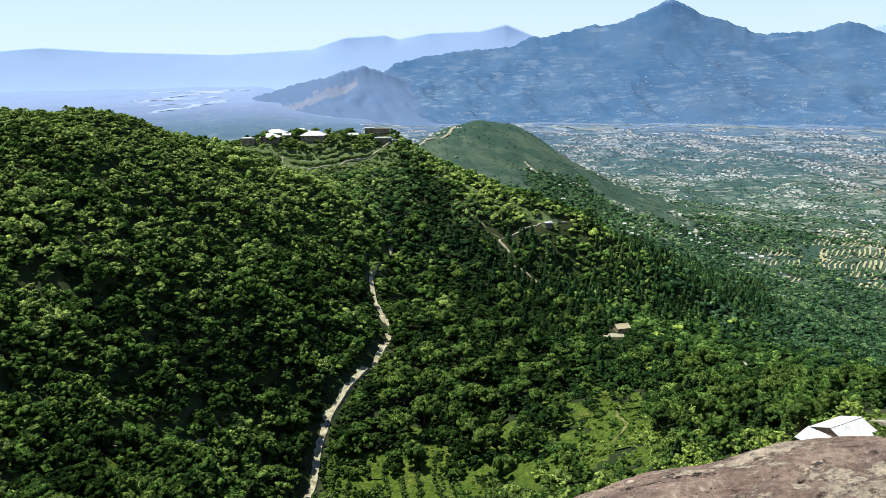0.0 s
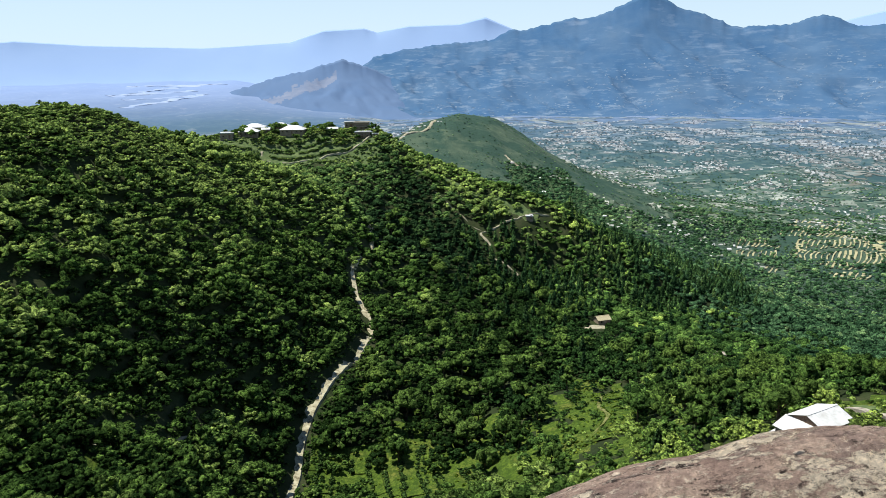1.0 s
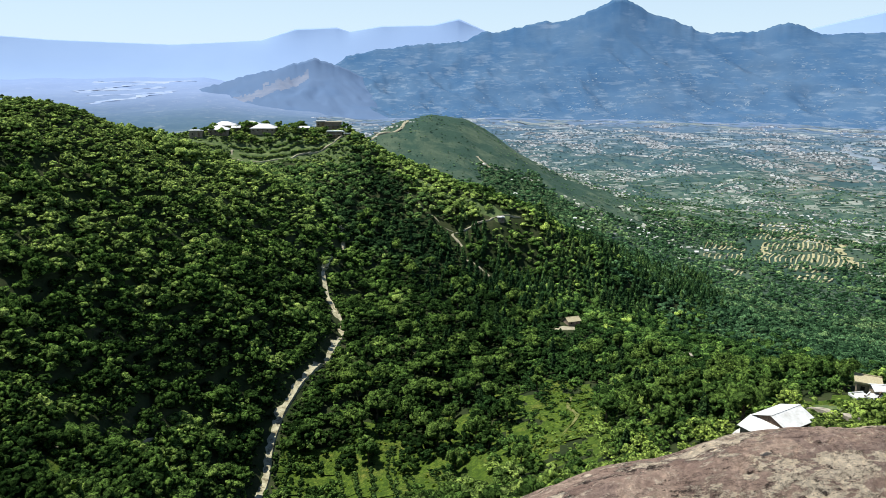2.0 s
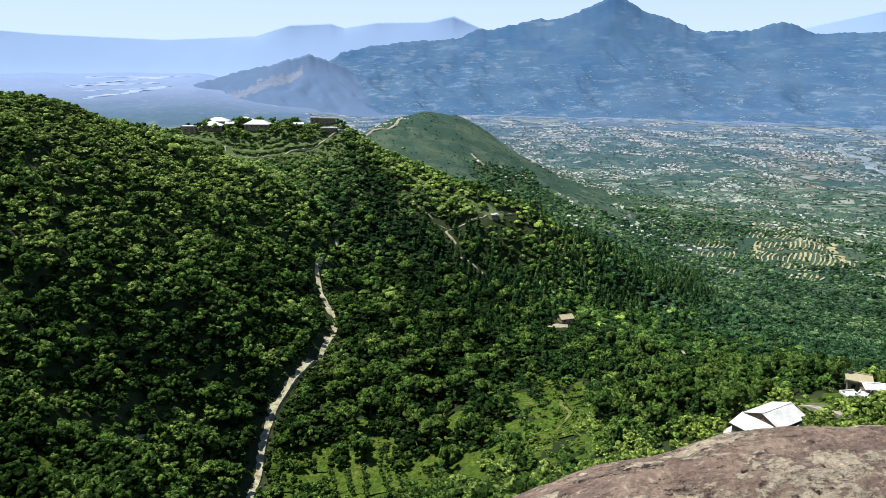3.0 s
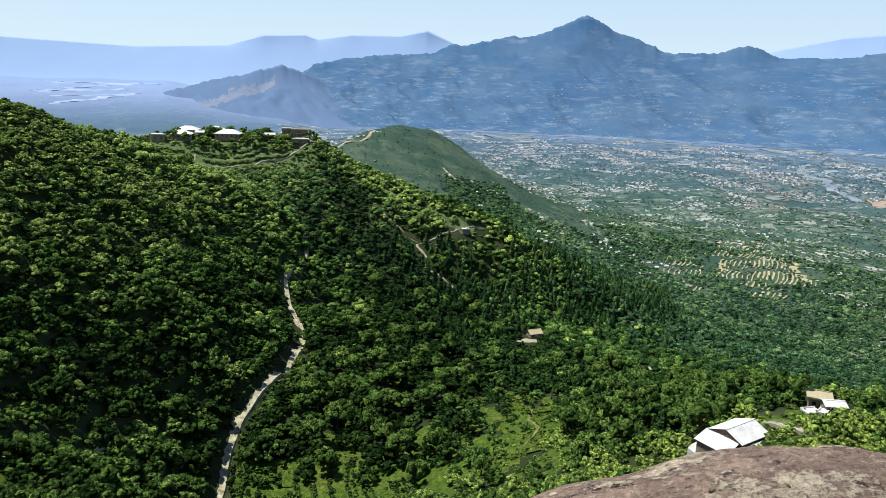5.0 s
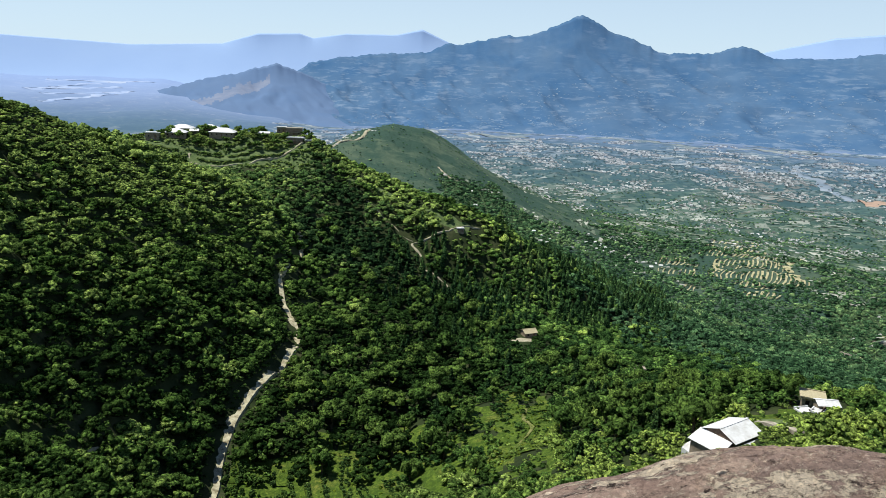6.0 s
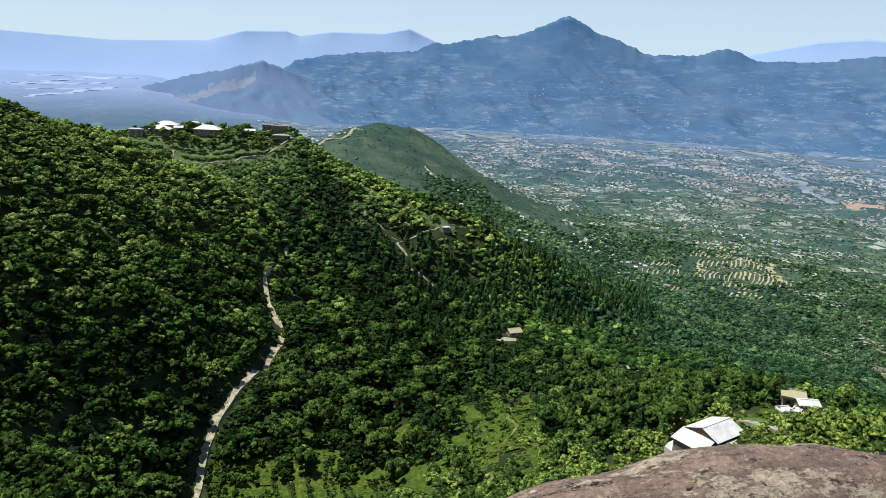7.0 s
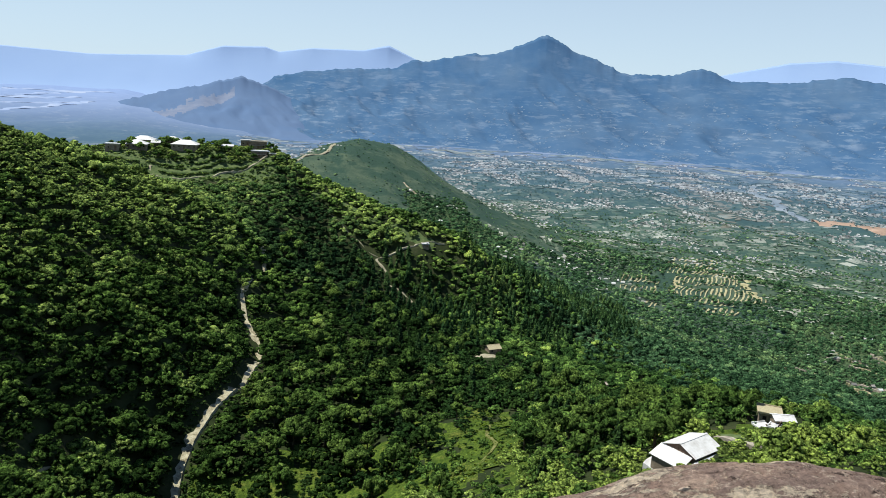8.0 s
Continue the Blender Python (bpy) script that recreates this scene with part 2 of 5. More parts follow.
pits = k.ramp(k.noise(7.0, 11, 0.82, (1, 2.4, 1)), (0.41, (1, 1, 1)), (0.445, (0, 0, 0)))
rockc = k.mix(pits, rockc, (0.07, 0.05, 0.042))
specks = k.ramp(k.noise(16.0, 9, 0.8, (1, 2, 1)), (0.56, (0, 0, 0)), (0.60, (1, 1, 1)))
rockc = k.mix(specks, rockc, (0.70, 0.58, 0.46))
lines = k.ramp(k.noise(1.6, 9, 0.7, (1, 2.6, 1.4)), (0.492, (0, 0, 0)), (0.5, (0.8, 0.8, 0.8)), (0.508, (0, 0, 0)))
rockc = k.mix(lines, rockc, (0.09, 0.065, 0.055))
k.colour(k.mix(1.0, rockc, grain, "MULTIPLY"))
k.bump(k.mix(0.22, k.mix(0.3, k.noise(11.0, 12, 0.85), k.noise(40.0, 6, 0.8)), flake), 1.0, 0.11)
ROCK = k.m

k = Mat("trodden path earth", 0.95, 0.1)
k.colour(k.ramp(k.noise(0.5, 7, 0.7), (0.3, (0.17, 0.155, 0.10)), (0.7, (0.40, 0.37, 0.28))))
EARTHEN = k.m
k = Mat("pale dirt track", 0.95, 0.1)
k.colour(k.ramp(k.noise(0.7, 7, 0.7), (0.38, (0.14, 0.12, 0.075)), (0.48, (0.30, 0.275, 0.185)), (0.62, (0.43, 0.405, 0.29))))
k.bump(k.noise(3.0, 6), 0.6, 0.08)
DIRT = k.m
k = Mat("white painted tin", 0.45, 0.4)
k.colour(k.mix(k.ramp(k.noise(0.5, 7, 0.7, (1, 1, 3)), (0.42, (0, 0, 0)), (0.72, (0.9, 0.9, 0.9))), (0.62, 0.63, 0.64), (0.38, 0.37, 0.35)))
TIN = k.m
k = Mat("mud wall", 0.95, 0.1)
k.colour(k.ramp(k.noise(0.8, 6), (0.3, (0.15, 0.12, 0.088)), (0.7, (0.30, 0.25, 0.19))))
MUD = k.m
k = Mat("weathered thatch", 0.95, 0.1)
k.colour(k.ramp(k.noise(2.0, 7, 0.7, (4, 1, 1)), (0.3, (0.24, 0.21, 0.13)), (0.7, (0.48, 0.43, 0.29))))
k.bump(k.noise(6.0, 6), 0.8, 0.1)
THATCH = k.m


# ---- the shape of the land, fitted to the camera's view, heights relative to the eye ----
WEST_CREST = [(-142, 175, -6.2), (-121, 196, -9.2), (-113, 209, -13.2), (-105, 221, -12.2), (-97, 236, -16.2), (-92, 249, -23.2), (-82, 268, -30.4), (-58, 284, -42), (-34, 308, -61.5)]
WEST_FLANK = [(-95, 116, -34), (-82, 143, -42), (-65, 179, -53), (-46, 190, -67)]
WEST_FOOT = [(-65, 69, -44), (-61, 85, -54), (-49, 110, -70), (-40, 129, -84)]
GULLY = [(-33, 131, -98), (-32, 147, -94), (-32, 162, -90), (-29, 178, -86), (-23, 199, -87), (-19, 224, -86), (-25, 244, -83), (-29, 263, -78), (-24, 294, -77), (-25, 324, -74)]
SPUR = [(-132, 409, -42), (-116, 420, -38), (-98, 430, -37), (-77, 436, -37), (-50, 442, -37.5), (-36, 437, -39), (-27, 428, -41), (-4, 415, -56), (15, 400, -64), (37, 388, -72), (55, 381, -73), (80, 382, -82), (101, 387, -97), (135, 408, -114)]
SPUR_FRONT = [(-90, 395, -53), (-59, 401, -54), (-40, 408, -52)]
MIDDLE = [(-1, 345, -81), (4, 290, -94), (23, 239, -95), (35, 187, -92), (36, 140, -80), (18, 127, -83), (1, 140, -92), (-10, 155, -93), (-4, 185, -90)]
EAST = [(71, 266, -103), (62, 344, -106), (123, 349, -127), (150, 283, -124), (163, 240, -120), (175, 218, -113)]
EAST_LOW = [(158, 453, -140), (259, 497, -173), (312, 465, -184), (333, 399, -177)]
SHELF = [(52, 99, -59), (59, 95, -55), (68, 99, -55), (82, 115, -60), (91, 125, -63), (97, 118, -61)]
FIELD_HILL = [(320, 600, -188), (300, 698, -187), (365, 712, -191), (434, 731, -191), (477, 703, -191)]
BALD = [(-25, 760, -74), (13, 850, -64), (49, 899, -62), (93, 945, -72), (134, 940, -94), (169, 884, -117), (200, 826, -139)]
BEHIND = [(-220, 260, -70), (-190, 360, -100), (-200, 520, -140), (-110, 540, -110), (-20, 540, -95), (60, 520, -120), (-120, 820, -160), (-60, 1000, -170), (120, 1060, -180)]
NEAR = [(0, 0, -1.7), (0, 4, -3.6), (4, 4, -4.5), (-4, 2, -3.4), (4, -3, -2.6), (0, -30, -10), (60, -20, -24), (-60, -40, -14), (0, 40, -34), (0, 85, -66), (30, 48, -31), (-40, 40, -34), (-30, 90, -70), (0, -300, -80), (-300, -200, -60), (300, -200, -150), (-300, 120, -60)]
RIM = [(1250 * math.sin(a), 1250 * math.cos(a), -218) for a in [radians(-180 + 20 * i) for i in range(18)]]


def along(line, step=18.0):
    """Points at even steps along a line of the land."""
    out = []
    for a, b in zip(line, line[1:]):
        n = max(1, int(math.dist(a, b) / step))
        out += [tuple(p + (q - p) * i / n for p, q in zip(a, b)) for i in range(n)]
    return out + [line[-1]]


spots = np.array([p for ln in (WEST_CREST, WEST_FLANK, WEST_FOOT, GULLY, SPUR, SPUR_FRONT, SHELF, BALD) for p in along(ln)]
                 + MIDDLE + EAST + EAST_LOW + FIELD_HILL + BEHIND + NEAR + RIM)
gap = np.hypot(spots[:, None, 0] - spots[None, :, 0], spots[:, None, 1] - spots[None, :, 1])
A = np.ones((len(spots) + 1, len(spots) + 1))
A[:-1, :-1], A[-1, -1] = gap + np.eye(len(spots)) * 0.8 * -1, 0
WEIGHT = np.linalg.solve(A, np.append(spots[:, 2], 0.0))


def waves(x, y, size, seed, octaves=4):
    """Smooth uneven ground, about -1 to 1, with bumps of that size."""
    rng = np.random.default_rng(seed)
    out, amp, k = 0.0, 1.0, 2 * math.pi / size
    for _ in range(octaves):
        for _ in range(4):
            a, f, p = rng.uniform(0, 6.28), rng.uniform(0.7, 1.4), rng.uniform(0, 6.28)
            out = out + amp * 0.35 * np.sin(k * f * (x * math.cos(a) + y * math.sin(a)) + p + 1.3 * np.sin(k * 0.6 * (y * math.cos(a) - x * math.sin(a)) + 2 * p))
        amp, k = amp * 0.5, k * 2.1
    return out


def land(x, y):
    """Height of the ground above the valley datum."""
    x, y = np.atleast_1d(np.asarray(x, float)), np.atleast_1d(np.asarray(y, float))
    shape = x.shape
    x, y = x.ravel(), y.ravel()
    r, az = np.hypot(x, y), np.arctan2(x, y)
    hill = np.full_like(x, WEIGHT[-1])
    for i in range(len(spots)):
        hill += WEIGHT[i] * np.hypot(x - spots[i, 0], y - spots[i, 1])
    hill += waves(x, y, 38, 3) * np.clip(r / 150, 0, 1) * 1.3
    west = np.clip((-0.05 - az) / 0.2, 0, 1) * np.clip((az + 1.6) / 0.5, 0, 1)
    floor = -220 + west * np.clip((r - 2000) / 2400, 0, 1) * 142 + waves(x, y, 420, 5, 3) * (4 + 7 * np.clip((r - 900) / 300, 0, 1) * np.clip((2300 - r) / 500, 0, 1))
    k = np.clip((r - 1000) / 230, 0, 1)
    k = k * k * (3 - 2 * k)
    return (EYE + hill * (1 - k) + floor * k).reshape(shape)


def near_line(x, y, line):
    """Distance in plan to a line."""
    best = np.full_like(x, 1e9)
    for a, b in zip(line, line[1:]):
        ax, ay, bx, by = a[0], a[1], b[0], b[1]
        L = (bx - ax) ** 2 + (by - ay) ** 2
        t = np.clip(((x - ax) * (bx - ax) + (y - ay) * (by - ay)) / L, 0, 1)
        best = np.minimum(best, np.hypot(x - ax - t * (bx - ax), y - ay - t * (by - ay)))
    return best


def mesh_of(name, verts, faces, mats, smooth=False, slots=None):
    """A mesh from arrays of corners and of equal-sided faces."""
    me = bpy.data.meshes.new(name)
    verts, faces = np.asarray(verts, np.float32), np.asarray(faces, np.int32)
    n, s = faces.shape
    me.vertices.add(len(verts))
    me.vertices.foreach_set("co", verts.ravel())
    me.loops.add(n * s)
    me.loops.foreach_set("vertex_index", faces.ravel())
    me.polygons.add(n)
    me.polygons.foreach_set("loop_start", np.arange(n, dtype=np.int32) * s)
    if slots is not None:
        me.polygons.foreach_set("material_index", np.asarray(slots, np.int32))
    me.polygons.foreach_set("use_smooth", np.full(n, smooth))
    for m in mats:
        me.materials.append(m)
    me.update(calc_edges=True)
    return me


def grid_faces(rows, cols, wrap=False):
    i, j = np.meshgrid(np.arange(rows - 1), np.arange(cols if wrap else cols - 1), indexing="ij")
    a, b = i * cols + j, i * cols + (j + 1) % cols
    return np.stack([a, b, b + cols, a + cols], -1).reshape(-1, 4)


def straw_hill(x, y):
    """The cleared terraces on the low hill."""
    k = 1 + 0.25 * waves(x, y, 50, 59, 2)
    return (np.hypot((x - 432) / 68, (y - 697) / 62) < k) | (np.hypot(x - 310, (y - 672) / 1.2) < 22 * k) | (np.hypot(x - 312, (y - 602) / 1.4) < 13 * k)


def on_bald(x, y):
    """The grassy hump behind the village spur."""
    return (near_line(x, y, BALD) < np.where(x > 120, 105, 125) + 30 * waves(x, y, 120, 55, 3)) & (np.hypot(x, y) > 560)


def grassy_slope(x, y):
    """Open grass between the trees on the near slope."""
    near = (x > -22) & (x < 50) & (np.hypot(x, y) < 205) & (np.hypot(x, y) > 90)
    return near & (waves(x, y, 24, 57, 3) + 0.5 * (near_line(x, y, MEADOW) < 16) > 0.22 - 0.2 * ((x > 12) & (y < 168)))


MEADOW = [(47, 176), (41, 158), (41, 143), (31, 137)]
azs = np.radians(np.concatenate([np.arange(-46, 54, 0.48), np.arange(56, 312, 4.0)]))
rad = np.concatenate([[0.0], np.geomspace(0.3, 60, 39)[:-1], np.geomspace(60, 1300, 160)[:-1], np.geomspace(1300, 4900, 130)])
RR, AA = np.meshgrid(rad, azs, indexing="ij")
gx, gy = RR * np.sin(AA), RR * np.cos(AA)
gz = land(gx, gy)
gf = grid_faces(len(rad), len(azs), True)[:, ::-1]
fx, fy = gx.ravel()[gf[:, 0]], gy.ravel()[gf[:, 0]]
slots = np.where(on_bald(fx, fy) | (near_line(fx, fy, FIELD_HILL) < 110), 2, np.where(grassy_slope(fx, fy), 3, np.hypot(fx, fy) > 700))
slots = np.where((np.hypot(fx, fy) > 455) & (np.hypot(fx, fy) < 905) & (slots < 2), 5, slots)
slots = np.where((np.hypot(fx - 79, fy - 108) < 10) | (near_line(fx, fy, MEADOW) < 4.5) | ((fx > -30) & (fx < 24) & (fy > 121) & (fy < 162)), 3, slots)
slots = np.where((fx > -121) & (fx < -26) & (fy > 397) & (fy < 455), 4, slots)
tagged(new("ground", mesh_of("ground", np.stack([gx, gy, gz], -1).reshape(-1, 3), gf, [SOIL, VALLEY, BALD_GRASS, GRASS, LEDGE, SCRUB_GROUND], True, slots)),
                "green hill slopes falling to a broad hazy valley floor", "ground", kind="structure")

# ---- far mountains ----
MAIN_CREST = [(-13.4, -290), (-9.9, -188), (-6.3, -101), (-3.6, 42), (-0.9, 80), (2.3, 108), (5.6, 119), (7.1, 176), (8.2, 169), (11.8, 228), (12.8, 220), (14.7, 260), (16.7, 326), (17.4, 348), (18.1, 327), (19.5, 262), (21.4, 224), (23.4, 159), (27.0, 161), (28.6, 199), (29.6, 196), (31.0, 151), (31.4, 145), (35.2, 148), (38.6, 186), (41.0, 160), (50.7, 163)]
FAR_CREST = [(-44.6, 109), (-31.0, 141), (-28.5, 160), (-24.1, 134), (-16.3, 115), (-10.0, 145), (-7.4, 217), (-4.3, 229), (-3.3, 203), (-0.8, 240), (3.1, 246), (5.1, 288), (7.3, 208), (13.9, 106), (29.4, 180), (31.3, 221), (35.0, 292), (37.8, 312), (40.8, 288), (50.5, 274)]


SPUR_CREST = [(-21.6, -219), (-18.8, -186), (-14.5, -117), (-11.5, -57), (-8.9, -24), (-7.5, 4), (-6.0, 28), (-4.9, 7), (-3.6, -25), (-0.9, -112), (1.8, -214)]


class Mountain:
    """A far slope from its foot to an uneven crest, over a span of bearings."""

    def __init__(self, crest, back, foot, foot_z, rough, seed, wide, sharp=9):
        self.crest, self.back, self.foot, self.foot_z, self.rough, self.seed, self.wide, self.sharp = crest, back, foot, foot_z, rough, seed, wide, sharp

    def at(self, az, s):
        ca, ch = [c[0] for c in self.crest], [c[1] for c in self.crest]
        sharp = np.interp(az, ca, ch) + waves(az * 60, az * 0, 45, self.seed, 4) * self.rough * 0.14
        broad = sum(np.interp(az + o, ca, ch) for o in np.linspace(-4, 4, 17)) / 17
        a, r = np.radians(az), self.foot + (self.back - self.foot) * s
        x, y = r * np.sin(a), r * np.cos(a)
        lift = np.where(s <= 1, np.abs(s) ** 1.35, 1 - (s - 1) * 14)
        rib = 1 - np.sqrt(waves(x + (y - self.back) * 0.3, y * 0.4, self.wide, self.seed + 1, 4) ** 2 + 0.05)
        top = broad + (sharp - broad) * np.clip(s, 0, 1) ** self.sharp
        return x, y, EYE + self.foot_z + (top - self.foot_z) * lift + (rib - 0.6) * self.rough * np.clip(s * (1 - s) * 4, 0, 1)

    def on_slope(self, az, s):
        """A place on the built facets of the slope."""
        a0, da, n = self.crest[0][0], 0.16, 55
        i, j = np.floor((az - a0) / da), np.floor(s * n)
        u, v = ((az - a0) / da - i)[..., None], (s * n - j)[..., None]
        p, q, r, t = (np.stack(self.at(a0 + (i + k) * da, (j + m) / n), -1) for k, m in ((0, 0), (1, 0), (1, 1), (0, 1)))
        return (p * (1 - u) + q * u) * (1 - v) + (t * (1 - u) + r * u) * v

    def build(self, name, mat, label, bare=None, where=None):
        az = np.arange(self.crest[0][0], self.crest[-1][0], 0.16)
        s = np.concatenate([np.linspace(0, 1, 56), [1.015, 1.03]])
        S, Z = np.meshgrid(s, az, indexing="ij")
        x, y, z = self.at(Z, S)
        ob = new(name, mesh_of(name, np.stack([x, y, z], -1).reshape(-1, 3), grid_faces(len(s), len(az)), [mat], True))
        if bare is not None:
            ob.data.materials.append(bare)
            ob.data.polygons.foreach_set("material_index", where(Z, S)[:-1, :-1].ravel().astype(np.int32))
        back = np.repeat(np.arange(len(s) - 1) < 55, len(az) - 1)
        ob.data.polygons.foreach_set("use_smooth", back)
        ob.data.update()
        return tagged(ob, label, "mountain", kind="structure")


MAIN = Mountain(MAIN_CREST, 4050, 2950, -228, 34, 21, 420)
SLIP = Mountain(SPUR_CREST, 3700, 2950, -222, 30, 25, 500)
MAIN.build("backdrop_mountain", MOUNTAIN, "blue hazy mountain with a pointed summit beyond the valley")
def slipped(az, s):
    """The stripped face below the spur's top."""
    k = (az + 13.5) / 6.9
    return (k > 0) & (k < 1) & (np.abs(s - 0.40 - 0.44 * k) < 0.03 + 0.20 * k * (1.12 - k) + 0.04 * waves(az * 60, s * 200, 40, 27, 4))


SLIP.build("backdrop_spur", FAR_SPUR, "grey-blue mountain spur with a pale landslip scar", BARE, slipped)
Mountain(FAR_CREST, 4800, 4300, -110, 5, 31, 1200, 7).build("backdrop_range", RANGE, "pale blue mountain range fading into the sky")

# ---- the rock fin in front of the lookout ----
ux, uy = np.meshgrid(np.linspace(0, 2 * math.pi, 301)[:-1], np.concatenate([np.linspace(0.0004, 0.8, 150), np.linspace(0.82, 1.2, 18)]))
dx, dy, dz = np.sin(uy) * np.cos(ux), np.sin(uy) * np.sin(ux), np.cos(uy)
px_, py_, pz_ = 4.44 * dx, 1.2 * dy, 5.37 * dz
lumps = waves(px_ + 0.4 * pz_, py_ * 1.5 + 0.5 * pz_, 0.6, 41, 6) * 0.004
flakes = np.floor(2.5 * waves(px_, py_ * 2.2 + 0.3 * px_, 1.1, 44, 5)) * 0.0035
cracks = -0.012 * np.exp(-(waves(px_, py_ * 1.8, 1.7, 47, 4) / 0.035) ** 2)
hollow = -0.062 * np.exp(-((px_ + 0.82) / 0.24) ** 2 - ((py_ - 0.5) / 0.8) ** 2)
bump = 1 + (lumps + flakes + cracks + hollow) / 4.5
rock = new("rock_outcrop", mesh_of("rock_outcrop", np.stack([px_ * bump, py_ * bump, pz_ * bump], -1).reshape(-1, 3), grid_faces(168, 300, True), [ROCK], True))
rock.location = (2.27, 3.24, EYE - 7.25)
tagged(rock, "weathered brown granite outcrop with pale lichen patches", "rock")

k = Mat("pale flaking granite", 0.9, 0.15)
tone = k.ramp(k.noise(9.0, 10, 0.75), (0.40, (0.14, 0.10, 0.08)), (0.48, (0.42, 0.33, 0.26)), (0.66, (0.68, 0.56, 0.43)))
k.colour(tone)
k.bump(k.noise(25.0, 10, 0.8), 0.8, 0.02)
FLAKE = k.m
rng = np.random.default_rng(61)
for i in range(44):
    th, ph = (rng.uniform(2.2, 4.3), rng.uniform(0.12, 0.62)) if i < 30 else (rng.uniform(3.6, 4.5), rng.uniform(0.2, 0.5))
    c = Vector((4.44 * math.sin(ph) * math.cos(th), 1.2 * math.sin(ph) * math.sin(th), 5.37 * math.cos(ph)))
    if abs(c.x + 0.82) < 0.4:
        continue
    up = Vector((c.x / 4.44 ** 2, c.y / 1.44, c.z / 5.37 ** 2)).normalized()
    e1 = up.cross(Vector((0, 1, 0.2))).normalized()
    e2 = up.cross(e1)
    size, n = rng.uniform(0.008, 0.026), 9
    edge = []
    for j in range(n):
        a, q = 2 * math.pi * j / n, size * rng.uniform(0.4, 1.4)
        p = c + e1 * (math.cos(a) * q * 1.8) + e2 * (math.sin(a) * q * 0.6)
        g = math.sqrt((p.x / 4.44) ** 2 + (p.y / 1.2) ** 2 + (p.z / 5.37) ** 2)
        edge.append(p / g - up * 0.009)
    verts = [tuple(p - up * 0.03) for p in edge] + [tuple(p + up * 0.003) for p in edge] + [tuple(c + (p - c) * 0.7 + up * (0.005 + rng.uniform(0, 0.003))) for p in edge] + [tuple(c + up * 0.007)]
    bm = bmesh.new()
    vv = [bm.verts.new(p) for p in verts]
    for j in range(n):
        q = (j + 1) % n
        bm.faces.new((vv[j], vv[q], vv[n + q], vv[n + j]))
        bm.faces.new((vv[n + j], vv[n + q], vv[2 * n + q], vv[2 * n + j]))
        bm.faces.new((vv[2 * n + j], vv[2 * n + q], vv[3 * n]))
    me = bpy.data.meshes.new("flake")
    bm.to_mesh(me)
    bm.free()
    me.materials.append(FLAKE)
    new("flake", me).parent = rock

# ---- plants ----
def facing(rng, d, out):
    out = out / np.maximum(np.linalg.norm(out, axis=1), 1e-3)[:, None]
    f = d * 0.8 + out * 0.45 + rng.normal(size=d.shape) * 0.04
    return f / np.linalg.norm(f, axis=1)[:, None]


def spray(rng, p, d, size, loose=0.24):
    """Small leaf sprays, four corners each."""
    n = len(p)
    d = d + rng.normal(size=(n, 3)) * loose
    d /= np.linalg.norm(d, axis=1)[:, None]
    u = np.cross(d, rng.normal(size=(n, 3)))
    u /= np.linalg.norm(u, axis=1)[:, None]
    v = np.cross(d, u)
    a = size * rng.uniform(0.6, 1.3, (n, 1))
    b = a * rng.uniform(0.5, 0.9, (n, 1))
    return np.stack([p - u * a * 0.5, p - v * b * 0.5 + d * b * 0.2, p + u * a * 0.5, p + v * b * 0.5 - d * b * 0.1], 1)


def clumps(rng, centres, radii, sides, rings, middle=0.4, sag=108.0):
    """Uneven tufts of leaves, open below: corners, triangles and the way each corner faces."""
    vs, fs, ns, base = [], [], [], 0
    for c, r in zip(centres, radii):
        turn = rng.uniform(0, 6.28)
        d = [(0.0, 0.0, 1.0)]
        for i in range(1, rings + 1):
            th = radians(sag * i / rings)
            d += [(math.sin(th) * math.cos(turn + 6.283 * (j + 0.5 * i) / sides), math.sin(th) * math.sin(turn + 6.283 * (j + 0.5 * i) / sides), math.cos(th)) for j in range(sides)]
        d = np.array(d)
        vs.append(c + d * [1.0, 1.0, 0.85] * r * rng.uniform(0.5, 1.4, (len(d), 1)))
        ns.append(facing(rng, d, vs[-1] - [0, 0, middle]))
        f = [(0, 1 + j, 1 + (j + 1) % sides) for j in range(sides)]
        for i in range(rings - 1):
            for j in range(sides):
                a, b = 1 + i * sides + j, 1 + i * sides + (j + 1) % sides
                f += [(a, a + sides, b), (b, a + sides, b + sides)]
        fs.append(np.array(f) + base)
        base += len(d)
    return np.concatenate(vs), np.concatenate(fs), np.concatenate(ns)


def with_sprays(rng, body, centres, radii, n, size, middle=0.4):
    """Adds loose leaf sprays round the tufts, for a ragged outline."""
    w = rng.integers(0, len(centres), n)
    d = rng.normal(size=(n, 3))
    d[:, 2] = np.abs(d[:, 2]) * 0.9 - 0.1
    d /= np.linalg.norm(d, axis=1)[:, None]
    p = centres[w] + d * radii[w][:, None] * rng.uniform(0.95, 1.25, (n, 1))
    q = spray(rng, p, d, size).reshape(-1, 3)
    v, f, m = body
    a = len(v) + np.arange(n)[:, None] * 4
    tri = np.concatenate([a + [0, 1, 2], a + [0, 2, 3]])
    return np.concatenate([v, q]), np.concatenate([f, tri]), np.concatenate([m, np.repeat(facing(rng, d, p - [0, 0, middle]), 4, axis=0)])


